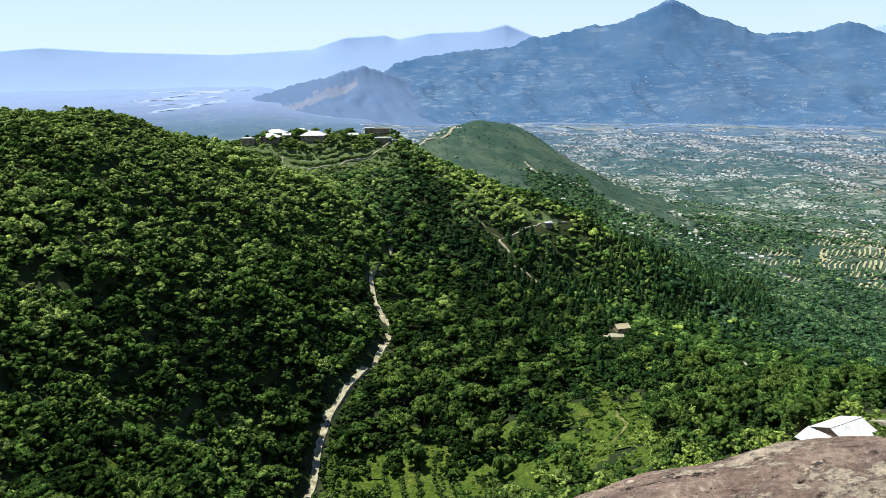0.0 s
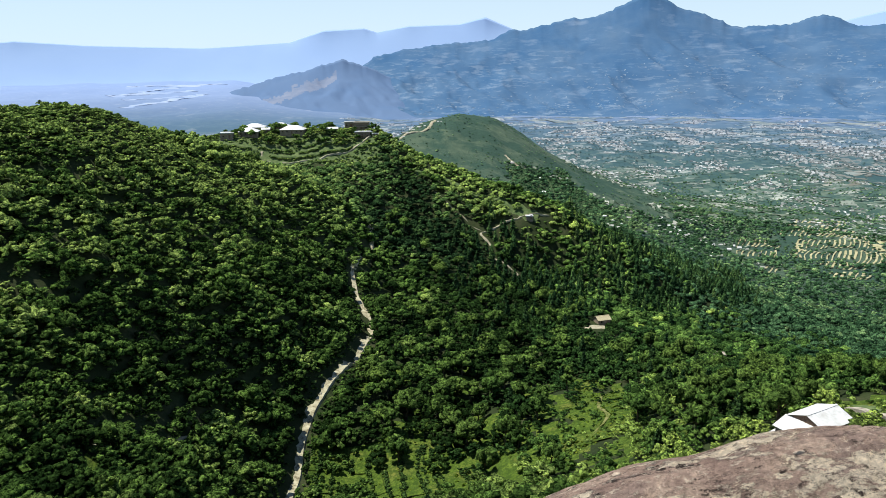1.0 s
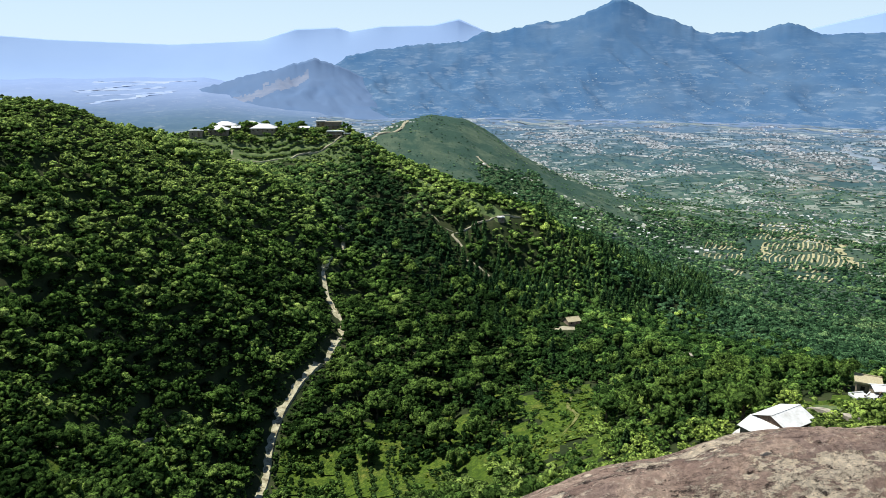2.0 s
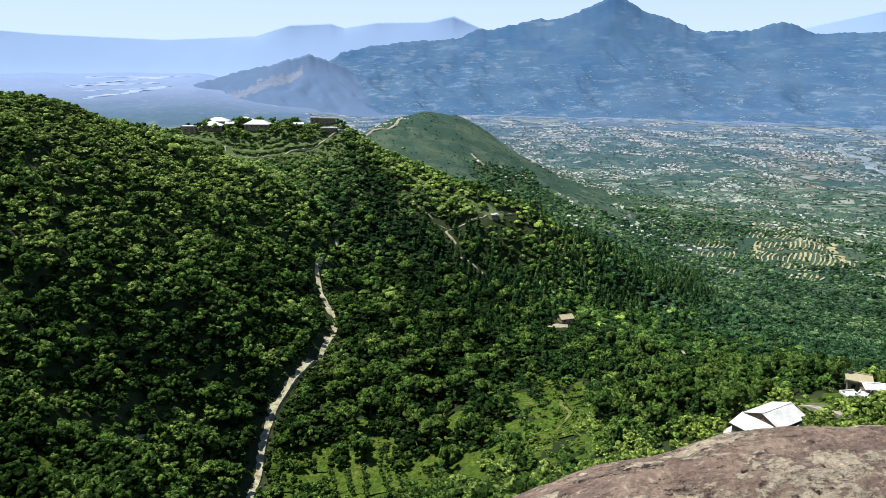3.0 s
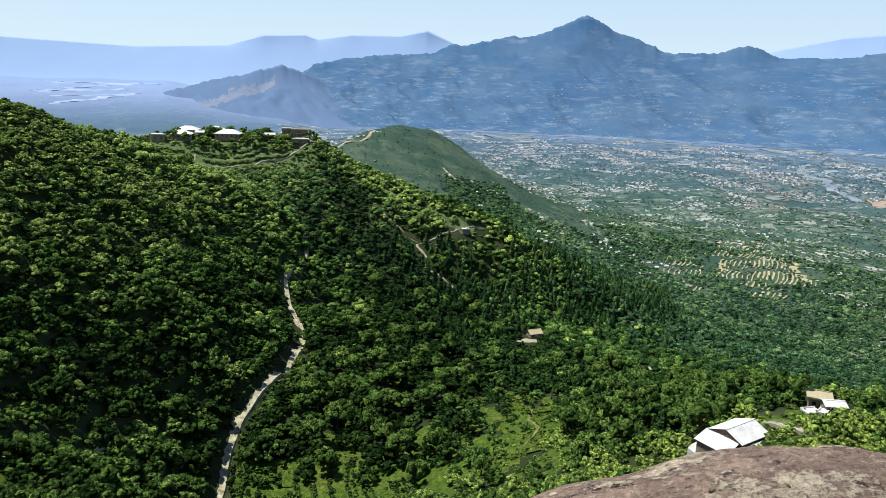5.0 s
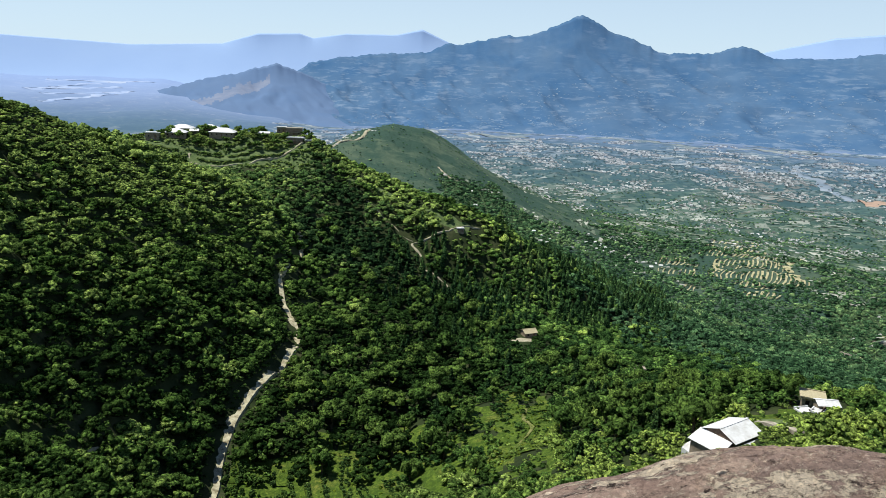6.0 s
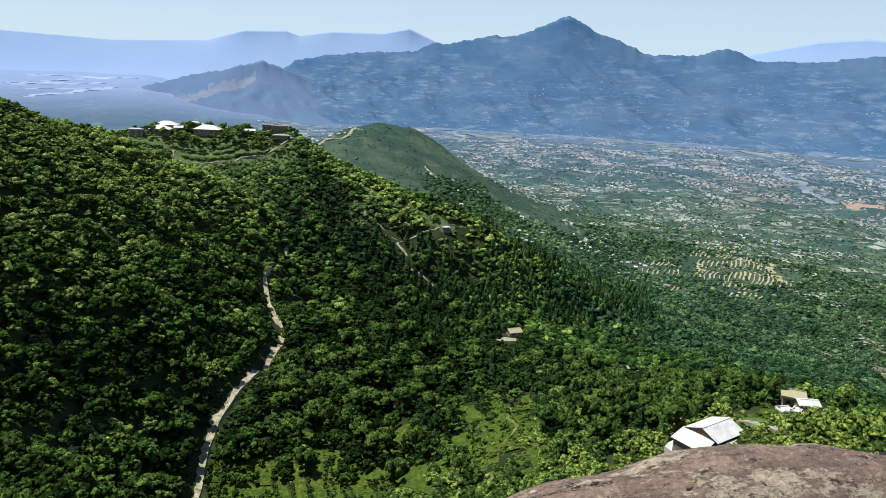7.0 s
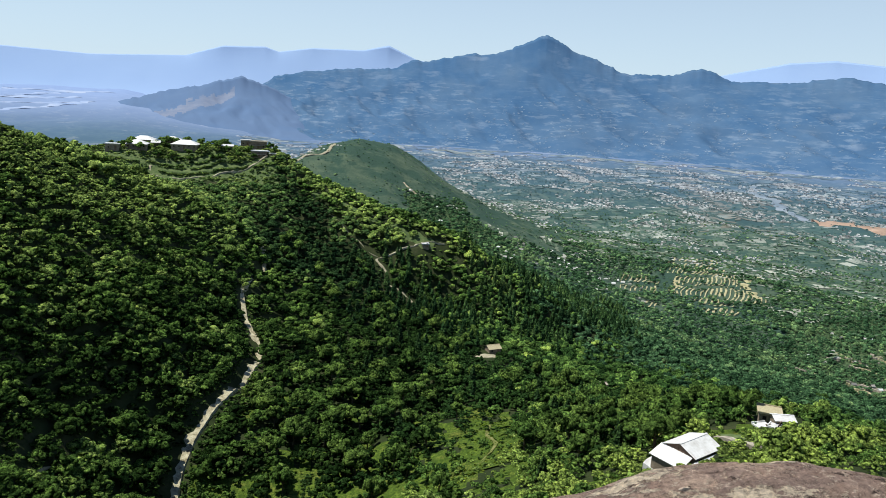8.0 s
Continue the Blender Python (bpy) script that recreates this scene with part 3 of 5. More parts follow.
def bush(rng, lobes, sides, rings, sprays, size):
    """A shrub of overlapping tufts, one unit across and high."""
    i = np.arange(lobes)
    q, a = np.sqrt((i + 0.4) / lobes) * 0.38, i * 2.4 + rng.uniform(-0.5, 0.5, lobes) + rng.uniform(0, 6)
    c = np.stack([np.cos(a) * q, np.sin(a) * q, 0.78 - 2.6 * q * q + rng.uniform(-0.12, 0.10, lobes)], 1)
    r = rng.uniform(0.75, 1.25, lobes) * 0.52 / math.sqrt(lobes + 0.6)
    body = clumps(rng, c, r, sides, rings)
    return with_sprays(rng, body, c, r, sprays, size) if sprays else body


def pine(rng, tiers, sides, sprays, size):
    """A narrow conifer of jagged tiers, one unit high."""
    vs, fs, ns, base = [], [], [], 0
    for i in range(tiers):
        h = 0.14 + 0.72 * i / tiers
        r = 0.25 * (1.02 - h) ** 0.8
        a = np.arange(sides) * 6.283 / sides + i * 1.3
        out = np.stack([np.cos(a), np.sin(a), np.full(sides, 0.55)], 1)
        k = r * np.where(np.arange(sides) % 2, 0.62, 1.0) * rng.uniform(0.8, 1.2, sides)
        ring = np.stack([np.cos(a) * k, np.sin(a) * k, h + rng.uniform(-0.03, 0.03, sides)], 1)
        vs += [[(0, 0, h + 0.9 / tiers + 0.06)], ring]
        ns += [[(0, 0, 1)], out / np.linalg.norm(out, axis=1)[:, None]]
        fs.append(np.array([(0, 1 + j, 1 + (j + 1) % sides) for j in range(sides)]) + base)
        base += sides + 1
    body = np.concatenate(vs), np.concatenate(fs), np.concatenate(ns)
    h = np.linspace(0.2, 0.85, 9)
    c = np.stack([h * 0, h * 0, h], 1)
    return with_sprays(rng, body, c, 0.22 * (1.05 - h), sprays, size, 0.3)


def leafy_mesh(name, verts, tris, ways, mat, tint=None):
    me = mesh_of(name, verts, tris, [mat], True)
    if tint is not None:
        me.attributes.new("tint", "FLOAT", "FACE").data.foreach_set("value", np.asarray(tint, np.float32))
    me.attributes.new("facing", "FLOAT_VECTOR", "POINT").data.foreach_set("vector", np.asarray(ways, np.float32).ravel())
    return me


def cover(name, kinds, xs, ys, wide, high, mat, label, category, seed, lift=-0.05):
    """Many plants that nobody could count, as one object."""
    rng = np.random.default_rng(seed)
    zs = land(xs, ys)
    pick = rng.integers(0, len(kinds), len(xs))
    turn = rng.uniform(0, 6.28, len(xs))
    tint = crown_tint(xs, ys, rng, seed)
    vs, ts, fs, ns, base = [], [], [], [], 0
    for q, (tpl, tri, way) in enumerate(kinds):
        m = pick == q
        n = int(m.sum())
        c, s = np.cos(turn[m])[:, None], np.sin(turn[m])[:, None]
        w, h = wide[m][:, None], high[m][:, None]
        X = (tpl[:, 0] * c - tpl[:, 1] * s) * w + xs[m][:, None]
        Y = (tpl[:, 0] * s + tpl[:, 1] * c) * w + ys[m][:, None]
        Z = (tpl[:, 2] + lift) * h + zs[m][:, None]
        vs.append(np.stack([X, Y, Z], -1).reshape(-1, 3))
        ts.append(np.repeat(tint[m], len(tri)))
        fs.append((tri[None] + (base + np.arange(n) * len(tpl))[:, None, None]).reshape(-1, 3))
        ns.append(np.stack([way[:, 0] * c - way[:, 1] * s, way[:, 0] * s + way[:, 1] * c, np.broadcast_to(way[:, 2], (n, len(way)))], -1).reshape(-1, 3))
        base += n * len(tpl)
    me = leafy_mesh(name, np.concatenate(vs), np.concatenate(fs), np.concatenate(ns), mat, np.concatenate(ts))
    return tagged(new(name, me), label, category, kind="stuff")


# Plan lines fitted to the camera's view where leaf tones paint light and shade.
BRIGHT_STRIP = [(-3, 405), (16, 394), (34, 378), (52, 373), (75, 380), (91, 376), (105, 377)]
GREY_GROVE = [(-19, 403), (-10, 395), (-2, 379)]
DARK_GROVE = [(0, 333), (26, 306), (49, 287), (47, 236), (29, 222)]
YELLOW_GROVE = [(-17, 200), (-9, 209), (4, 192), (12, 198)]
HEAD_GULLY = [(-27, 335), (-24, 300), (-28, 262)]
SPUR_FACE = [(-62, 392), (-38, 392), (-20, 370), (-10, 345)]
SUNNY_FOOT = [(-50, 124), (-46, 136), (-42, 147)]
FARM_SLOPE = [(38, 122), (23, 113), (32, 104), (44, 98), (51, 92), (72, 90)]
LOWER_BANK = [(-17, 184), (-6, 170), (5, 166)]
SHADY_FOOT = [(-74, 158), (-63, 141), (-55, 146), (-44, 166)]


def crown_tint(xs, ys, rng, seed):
    """Leaf tone per plant: its own colour plus painted lit and shaded zones."""
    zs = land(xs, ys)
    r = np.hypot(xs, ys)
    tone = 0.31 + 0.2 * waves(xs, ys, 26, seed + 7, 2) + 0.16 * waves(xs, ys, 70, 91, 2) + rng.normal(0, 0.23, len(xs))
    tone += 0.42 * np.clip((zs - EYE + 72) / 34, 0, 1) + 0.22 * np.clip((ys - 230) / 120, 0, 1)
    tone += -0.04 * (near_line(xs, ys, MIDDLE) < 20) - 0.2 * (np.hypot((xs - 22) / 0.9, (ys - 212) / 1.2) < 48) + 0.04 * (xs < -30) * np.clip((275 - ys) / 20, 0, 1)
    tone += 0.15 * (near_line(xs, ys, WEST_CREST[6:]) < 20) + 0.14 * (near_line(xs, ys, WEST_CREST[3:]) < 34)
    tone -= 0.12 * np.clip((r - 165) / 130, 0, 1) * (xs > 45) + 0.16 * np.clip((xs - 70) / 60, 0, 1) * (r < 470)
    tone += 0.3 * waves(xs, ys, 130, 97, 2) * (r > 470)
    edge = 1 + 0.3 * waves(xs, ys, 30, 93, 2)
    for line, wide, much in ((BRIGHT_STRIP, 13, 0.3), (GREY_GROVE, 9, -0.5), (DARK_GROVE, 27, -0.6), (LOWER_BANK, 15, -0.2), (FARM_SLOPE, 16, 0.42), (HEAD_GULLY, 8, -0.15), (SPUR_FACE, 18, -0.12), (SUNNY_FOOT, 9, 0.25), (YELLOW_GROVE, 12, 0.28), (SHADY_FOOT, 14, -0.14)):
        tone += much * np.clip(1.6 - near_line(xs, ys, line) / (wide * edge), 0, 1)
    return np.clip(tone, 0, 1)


def scatter(step, r0, r1, seed, a0=-37, a1=45):
    rng = np.random.default_rng(seed)
    g = np.arange(-r1, r1, step)
    x, y = np.meshgrid(g, g[g > 20])
    x = (x + rng.uniform(-0.5, 0.5, x.shape) * step).ravel()
    y = (y + rng.uniform(-0.5, 0.5, y.shape) * step).ravel()
    r, a = np.hypot(x, y), np.degrees(np.arctan2(x, y))
    m = (r > r0) & (r < r1) & (a > a0) & (a < a1) & ~((x < -150) | ((x < -105) & (y > 270) & (y < 388)) | ((x < -82) & (y > 292) & (y < 372)))
    return x[m], y[m], rng


HOMES = [(59.5, 94.8, 6.2),  (54, 95, 4), (88.5, 115, 6), (84, 113, 4), (80, 107, 4.5), (84.5, 108.5, 4.5), (75, 98, 2.5), (79, 101, 2.5), (79.5, 116, 4.5), (76.5, 110, 4), (72, 104, 3.5), (70.5, 262, 6), (66, 255, 5), (63, 248, 4), (101, 223, 3.5), (57, 370, 4)]
YARD = [(76, 113), (73, 103), (69.5, 99.5)]
YARD_WALL = [(66.0, 99.0), (67.2, 96), (68.6, 93), (71, 90.5)]
STRIPS = [[(-4.0, 158.0), (-4.0, 148.0), (-3.0, 135.0)],
          [(-1.0, 156.0), (-1.0, 147.0), (1.0, 134.0)],
          [(-9.0, 150.0), (-8.0, 145.0), (-7.0, 138.0)],
          [(-17.0, 155.0), (-17.0, 151.0)],
          [(-13.0, 151.0), (-11.0, 141.0)],
          [(-25.0, 149.0), (-25.0, 144.0)],
          [(5.0, 143.0), (8.0, 128.0)],
          [(-28.0, 155.0), (-28.0, 151.0)]]
STRIP_WIDTH = (4.0, 2.0, 2.4, 2.8, 2.0, 2.6, 3.2, 2.0)
GLADES = [[(37.0, 157.0), (37.0, 146.0), (35.0, 132.0)], [(16.0, 141.0), (17.0, 132.0), (17.0, 123.0)], [(36.0, 176.0), (36.0, 166.0)], [(54.0, 183.0), (51.0, 168.0)]]
DIAGONAL = [(2.9, 385.1), (14.9, 368.3), (25.0, 359.2), (30.8, 356.7)]
ZIGZAG = [(69, 378), (55, 372), (44, 365), (34, 358), (29.5, 355), (34, 347), (34, 338), (41, 333), (46, 329)]
VILLAGE_ROAD = [(-91, 404), (-90, 398.5), (-80, 398), (-71, 398.4), (-62, 401), (-53, 406), (-45, 413), (-37.6, 420), (-31, 426)]
ROAD_SEEN = [p for p in GULLY if p[1] < 266]
GRASSY = [[(-60, 85), (-59.5, 90), (-59, 94)], [(-55, 101), (-55.3, 107)], [(-4, 402), (12, 396), (28, 389), (46, 378), (62, 372)]]
PINE_BELT = [(50, 318), (98, 348), (150, 395), (205, 520)]


def free(x, y):
    """Where plants may grow: off the track, the yards, fields and the rock."""
    m = (near_line(x, y, GULLY) > 2.7) | ((y > 266) & (np.abs(y - 294) > 7) & (np.abs(y - 318) > 3))
    for hx, hy, hr in HOMES:
        m &= np.hypot(x - hx, y - hy) > hr
    m &= ~((x > -121) & (x < -24) & (y > 397) & (y < 455))
    m &= (near_line(x, y, ZIGZAG) > 2.0) & (near_line(x, y, DIAGONAL) > 1.1)
    m &= near_line(x, y, VILLAGE_ROAD) > 2.2
    m &= near_line(x, y, MEADOW) > 3.6 + 3.4 * waves(x, y, 11, 61, 2)
    for ln in GRASSY:
        m &= (near_line(x, y, ln) > 2.2) | (np.sin(x * 1.7) * np.sin(y * 1.3) > 0.45)
    m &= (near_line(x, y, YARD) > 3.0) & (near_line(x, y, YARD_WALL) > 2.0)
    for ln, w in zip(STRIPS, STRIP_WIDTH):
        m &= near_line(x, y, ln) > 0.5 * w + 0.5
    for ln in GLADES:
        m &= near_line(x, y, ln) > 2.6
    return m


rng = np.random.default_rng(77)
BUSH_CLOSE = [bush(rng, 30, 5, 2, 60, 0.06) for _ in range(6)]
BUSH_NEAR = [bush(rng, 16, 5, 2, 34, 0.085) for _ in range(7)]
BUSH = [bush(rng, 9, 5, 2, 12, 0.12) for _ in range(8)]
BUSH_FAR = [bush(rng, 4, 5, 2, 0, 0.1) for _ in range(7)]
BUSH_LOW = [bush(rng, 3, 5, 2, 3, 0.2) for _ in range(5)]
BUSH_TINY = [bush(rng, 1, 5, 2, 0, 0.3) for _ in range(6)]
PINES = [pine(rng, 5, 8, 16, 0.10) for _ in range(5)]

x, y, rng = scatter(3.05, 62, 262, 101)
m = free(x, y) & (~grassy_slope(x, y) | (rng.uniform(0, 1, len(x)) < 0.3))
x2, y2, _ = scatter(3.3, 70, 262, 111)
m2 = free(x2, y2) & (x2 < -22)
x, y = np.append(x[m], x2[m2]), np.append(y[m], y2[m2])
size = rng.uniform(2.3, 5.6, len(x)) * (1 + 0.25 * waves(x, y, 30, 9, 2))
high = size * rng.uniform(0.6, 1.15, len(x))
r = np.hypot(x, y)
for k in (1.5, 3.5, 5.5, 7.5):
    hides = near_line(x + x / r * k, y + y / r * k, ROAD_SEEN) < 2.2
    high, size = np.where(hides, np.minimum(high, 0.26 * k), high), np.where(hides, np.minimum(size, 1.8), size)
for ln in STRIPS + GLADES:
    for k in (1.5, 3.0, 4.5, 6.0):
        hides = near_line(x + x / r * k, y + y / r * k, ln) < 2.4
        high, size = np.where(hides, np.minimum(high, 0.3 * k), high), np.where(hides, np.minimum(size, 1.6), size)
open_ground = grassy_slope(x, y) | (near_line(x, y, MEADOW) < 13)
high, size = np.where(open_ground, high * 0.6, high), np.where(open_ground, size * 0.75, size)
for hx, hy, hr in ((56, 88, 5), (60.5, 86.5, 5), (86, 108, 5.5), (90.5, 108, 5.5)):
    lowly = np.hypot(x - hx, y - hy) < hr
    high, size = np.where(lowly, np.minimum(high, 1.0), high), np.where(lowly, np.minimum(size, 2.2), size)
shading = near_line(x, y, [(-27.6, 197), (-24.6, 215)]) < 1.7
high, size = np.where(shading, 5.6, high), np.where(shading, 4.6, size)
crest = near_line(x, y, WEST_CREST)
fit = np.where(crest < 45, np.clip(0.45 + 0.55 * crest / 45, 0, 1), 1.0)
high, size = high * fit, size * fit
small = (r < 118) & (x > 20)
high, size = np.where(small, high * 0.7, high), np.where(small, size * 0.7, size)
moist = (x > np.where(y < 178, 17, 42) + 14 * waves(x, y, 45, 33, 2))
beside = (r < 128) & moist
moist &= ~beside
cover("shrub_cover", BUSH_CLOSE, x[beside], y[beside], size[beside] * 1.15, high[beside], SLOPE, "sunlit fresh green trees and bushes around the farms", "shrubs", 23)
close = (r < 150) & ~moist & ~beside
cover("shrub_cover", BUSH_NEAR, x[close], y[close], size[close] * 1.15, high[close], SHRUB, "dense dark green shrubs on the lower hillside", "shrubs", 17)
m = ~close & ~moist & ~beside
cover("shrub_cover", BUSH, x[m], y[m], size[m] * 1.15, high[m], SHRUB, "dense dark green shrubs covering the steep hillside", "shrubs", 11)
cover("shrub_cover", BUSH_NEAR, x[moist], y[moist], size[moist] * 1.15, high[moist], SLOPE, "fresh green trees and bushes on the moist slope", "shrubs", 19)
x, y, rng = scatter(1.9, 120, 330, 115, -37, -3)
m = free(x, y) & (near_line(x, y, WEST_CREST) < 26)
x, y = x[m], y[m]
size = rng.uniform(1.2, 2.9, len(x))
cover("shrub_cover", BUSH_FAR, x, y, size * 1.25, size * rng.uniform(0.45, 0.8, len(x)), SHRUB, "low wind-clipped scrub along the hill's crest", "shrubs", 25)
x, y, rng = scatter(1.25, 110, 270, 112, -16, 42)
d = near_line(x, y, ROAD_SEEN)
m = ((np.hypot(x - 79, y - 108) < 11) & (near_line(x, y, YARD) > 2) & (np.hypot(x - 88, y - 114.5) > 4) & (rng.uniform(0, 1, len(x)) < 0.35)) | ((near_line(x, y, MEADOW) < 7) & (rng.uniform(0, 1, len(x)) < 0.14)) | ((d > 1.5) & (d < 7.5) & (rng.uniform(0, 1, len(x)) < 0.8)) | (grassy_slope(x, y) & free(x, y) & (rng.uniform(0, 1, len(x)) < 0.22))
x, y = x[m], y[m]
size = rng.uniform(0.8, 1.9, len(x))
cover("shrub_cover", BUSH_LOW, x, y, size, size * 0.6, SHRUB, "knee-high scrub beside the dirt track", "shrubs", 22)
rng = np.random.default_rng(113)
x, y = rng.uniform(48, 76, 420), rng.uniform(84, 104, 420)
m = (np.hypot(x - 58.6, (y - 94.0) * 1.05) > 4.9) & (np.hypot(x - 54.2, y - 93.0) > 2.6) & (np.hypot(x - 56.5, y - 89.5) > 3.2) & (near_line(x, y, YARD) > 2.6) & (near_line(x, y, YARD_WALL) > 1.2)
x, y = x[m], y[m]
size = np.where(x > 62, rng.uniform(1.3, 2.6, len(x)), rng.uniform(0.9, 1.7, len(x)))
behind = np.minimum(near_line(x + 1.2, y + 1.6, YARD_WALL), near_line(x + 2.2, y + 2.8, YARD_WALL)) < 1.2
cover("shrub_cover", BUSH_NEAR, x, y, size * 1.2, size * np.where(behind, 0.3, 0.6), BROAD, "rounded dark bushes beside the tin-roofed house", "shrubs", 24)
x, y, rng = scatter(3.35, 262, 480, 102)
belt = (near_line(x, y, PINE_BELT) < 34 + 10 * waves(x, y, 40, 71, 2))
m = free(x, y) & (~belt | (rng.uniform(0, 1, len(x)) < 0.84))
x, y = x[m], y[m]
size = rng.uniform(2.6, 5.6, len(x))
high = size * rng.uniform(0.6, 1.1, len(x))
r = np.hypot(x, y)
for k in (2.5, 5, 7.5, 10):
    for ln in (VILLAGE_ROAD, ZIGZAG):
        hides = near_line(x + x / r * k, y + y / r * k, ln) < 2.4
        high, size = np.where(hides, np.minimum(high, 0.16 * k + 0.3), high), np.where(hides, np.minimum(size, 2.2), size)
moist = x > 75 + 20 * waves(x, y, 60, 33, 2)
face = ~moist & (near_line(x, y, SPUR_FACE) < 42) & (near_line(x, y, BRIGHT_STRIP) > 12)
cover("shrub_cover", BUSH_FAR, x[face], y[face], size[face] * 1.15, high[face], SPUR_LEAF, "blue-green bushes on the shaded face of the spur", "shrubs", 26)
m = ~moist & ~face
cover("shrub_cover", BUSH_FAR, x[m], y[m], size[m] * 1.15, high[m], SHRUB, "dense green bushes on the upper slope and spur", "shrubs", 12)
# Farther bushes switch to the bluer leaves that carry painted haze.
cool = moist & (x > 135 + 30 * waves(x, y, 40, 36, 2)) & (r > 350 + 45 * waves(x, y, 50, 35, 3) + rng.normal(0, 18, len(x)))
moist &= ~cool
cover("shrub_cover", BUSH_FAR, x[moist], y[moist], size[moist] * 1.15, high[moist], SLOPE, "fresh green bushes on the slope towards the valley", "shrubs", 20)
cover("shrub_cover", BUSH_FAR, x[cool], y[cool], size[cool] * 1.15, high[cool], LOW_SCRUB, "blue-green bushes lower on the slope towards the valley", "shrubs", 27)
x, y, rng = scatter(4.3, 230, 640, 104, 2, 40)
m = free(x, y) & (near_line(x, y, PINE_BELT) < 30 + 26 * waves(x, y, 60, 71, 3) + rng.normal(0, 9, len(x)))
x, y = x[m], y[m]
tall = rng.uniform(5.0, 10.0, len(x))
cover("pine_wood", PINES, x, y, tall * 1.1, tall, PINE, "dark blue-green pine wood on the spur's flank", "pine wood", 14)
x, y, rng = scatter(3.5, 480, 900, 103, 2, 50)
m = ~on_bald(x, y) & ~straw_hill(x, y)
for hx, hy, hr in ((346, 690, 26), (318, 600, 15), (392, 612, 22), (314, 350, 12), (362, 384, 17), (408, 462, 15), (447, 470, 16), (352, 430, 9)):
    m &= (np.hypot(x - hx, y - hy) > hr * (1 + 0.3 * waves(x, y, 14, 37, 2))) | (rng.uniform(0, 1, len(x)) < 0.2)
x, y = x[m], y[m]
size = np.clip(rng.lognormal(1.18, 0.34, len(x)), 1.5, 6.5)
high = size * rng.uniform(0.65, 1.0, len(x))
m = np.hypot(x, y) < 640
cover("shrub_cover", BUSH_FAR, x[m], y[m], size[m], high[m], LOW_SCRUB, "closed blue-green woods on the lower slope", "shrubs", 28)
cover("shrub_cover", BUSH_TINY, x[~m], y[~m], size[~m], high[~m], LOW_SCRUB, "far green scrub on the lower valley slope", "shrubs", 13)
x, y, rng = scatter(5.5, 560, 1050, 105, -8, 22)
m = on_bald(x, y) & (rng.uniform(0, 1, len(x)) < 0.35 + 0.5 * waves(x, y, 90, 95, 3))
x, y = x[m], y[m]
size = rng.uniform(1.2, 3.0, len(x))
cover("shrub_cover", BUSH_TINY, x, y, size, size * 0.6, LOW_SCRUB, "scattered low bushes on a grassy hump", "shrubs", 15)


# ---- paths, fields and meadows, laid on the land ----
def smooth_line(line, n=12):
    pts = [Vector((p[0], p[1], 0)) for p in line]
    out = []
    for i in range(len(pts) - 1):
        p0, p1, p2, p3 = pts[max(i - 1, 0)], pts[i], pts[i + 1], pts[min(i + 2, len(pts) - 1)]
        for s in np.linspace(0, 1, n + 1)[:-1]:
            out.append(0.5 * (2 * p1 + (p2 - p0) * s + (2 * p0 - 5 * p1 + 4 * p2 - p3) * s * s + (3 * p1 - p0 - 3 * p2 + p3) * s ** 3))
    out.append(pts[-1])
    return np.array([p.x for p in out]), np.array([p.y for p in out])


def ribbon_mesh(name, line, width, mat, lift=0.25, ragged=0.15, level=1.0, n=12):
    """A strip laid along a line on the land, with ragged sunk edges; level 1 keeps it flat across."""
    xs, ys = smooth_line(line, n)
    tx, ty = np.gradient(xs), np.gradient(ys)
    k = np.hypot(tx, ty)
    nx, ny = -ty / k, tx / k
    zc = land(xs, ys) + lift
    i = np.arange(len(xs))
    rows = []
    for o in (-0.62, -0.5, -0.2, 0.2, 0.5, 0.62):
        w = width * o * (1 + ragged * np.sin(i * 0.45 + o * 7) + ragged * np.sin(i * 1.1 + o * 3))
        px, py = xs + nx * w, ys + ny * w
        z = zc * level + (land(px, py) + lift) * (1 - level)
        rows.append(np.stack([px, py, np.where(abs(o) > 0.55, np.minimum(z, land(px, py)) - 0.15, z - 0.05 * (abs(o) < 0.3))], -1))
    return mesh_of(name, np.stack(rows, 0).reshape(-1, 3), grid_faces(6, len(xs)), [mat], width > 3)


def ribbon(name, line, width, mat, label, category, lift=0.25, ragged=0.15, level=1.0):
    return tagged(new(name, ribbon_mesh(name, line, width, mat, lift, ragged, level)), label, category, kind="structure")


ribbon("road", GULLY[:8], 2.5, DIRT, "pale dirt track winding up the gully", "road", 0.2, 0.03, 0.6)
ribbon("path", GULLY[7:], 2.0, DIRT, "narrow rough end of the dirt track", "path", 0.2, 0.3, 0.5)
ribbon("road_bank", [(p[0] - 2.3, p[1] + 0.6) for p in GULLY[4:8]], 1.3, SOIL, "brown cut earth bank above the dirt track", "bank", 0.3, 0.3, 0.0)
ribbon("path", ZIGZAG, 1.2, EARTHEN, "narrow pale footpath zigzagging down the spur", "path", 0.35)
ribbon("path", VILLAGE_ROAD, 1.3, EARTHEN, "pale dirt lane curving below the hill village", "path", 0.35)
ribbon("path", [(-25, 752), (-8, 765), (6, 779), (12, 808), (16, 838)], 3.2, EARTHEN, "pale track along a grassy ridge", "path", 0.6)
ribbon("path", [(88, 745), (94, 730), (101, 719), (114, 722), (129, 730)], 2.4, EARTHEN, "pale track across a grassy hump", "path", 0.6)
ribbon("path", [(47, 172), (43, 160), (42, 148), (36, 139)], 0.8, WORN_TURF, "faint trodden path across the meadow", "path", 0.35, 0.2, 0.0)
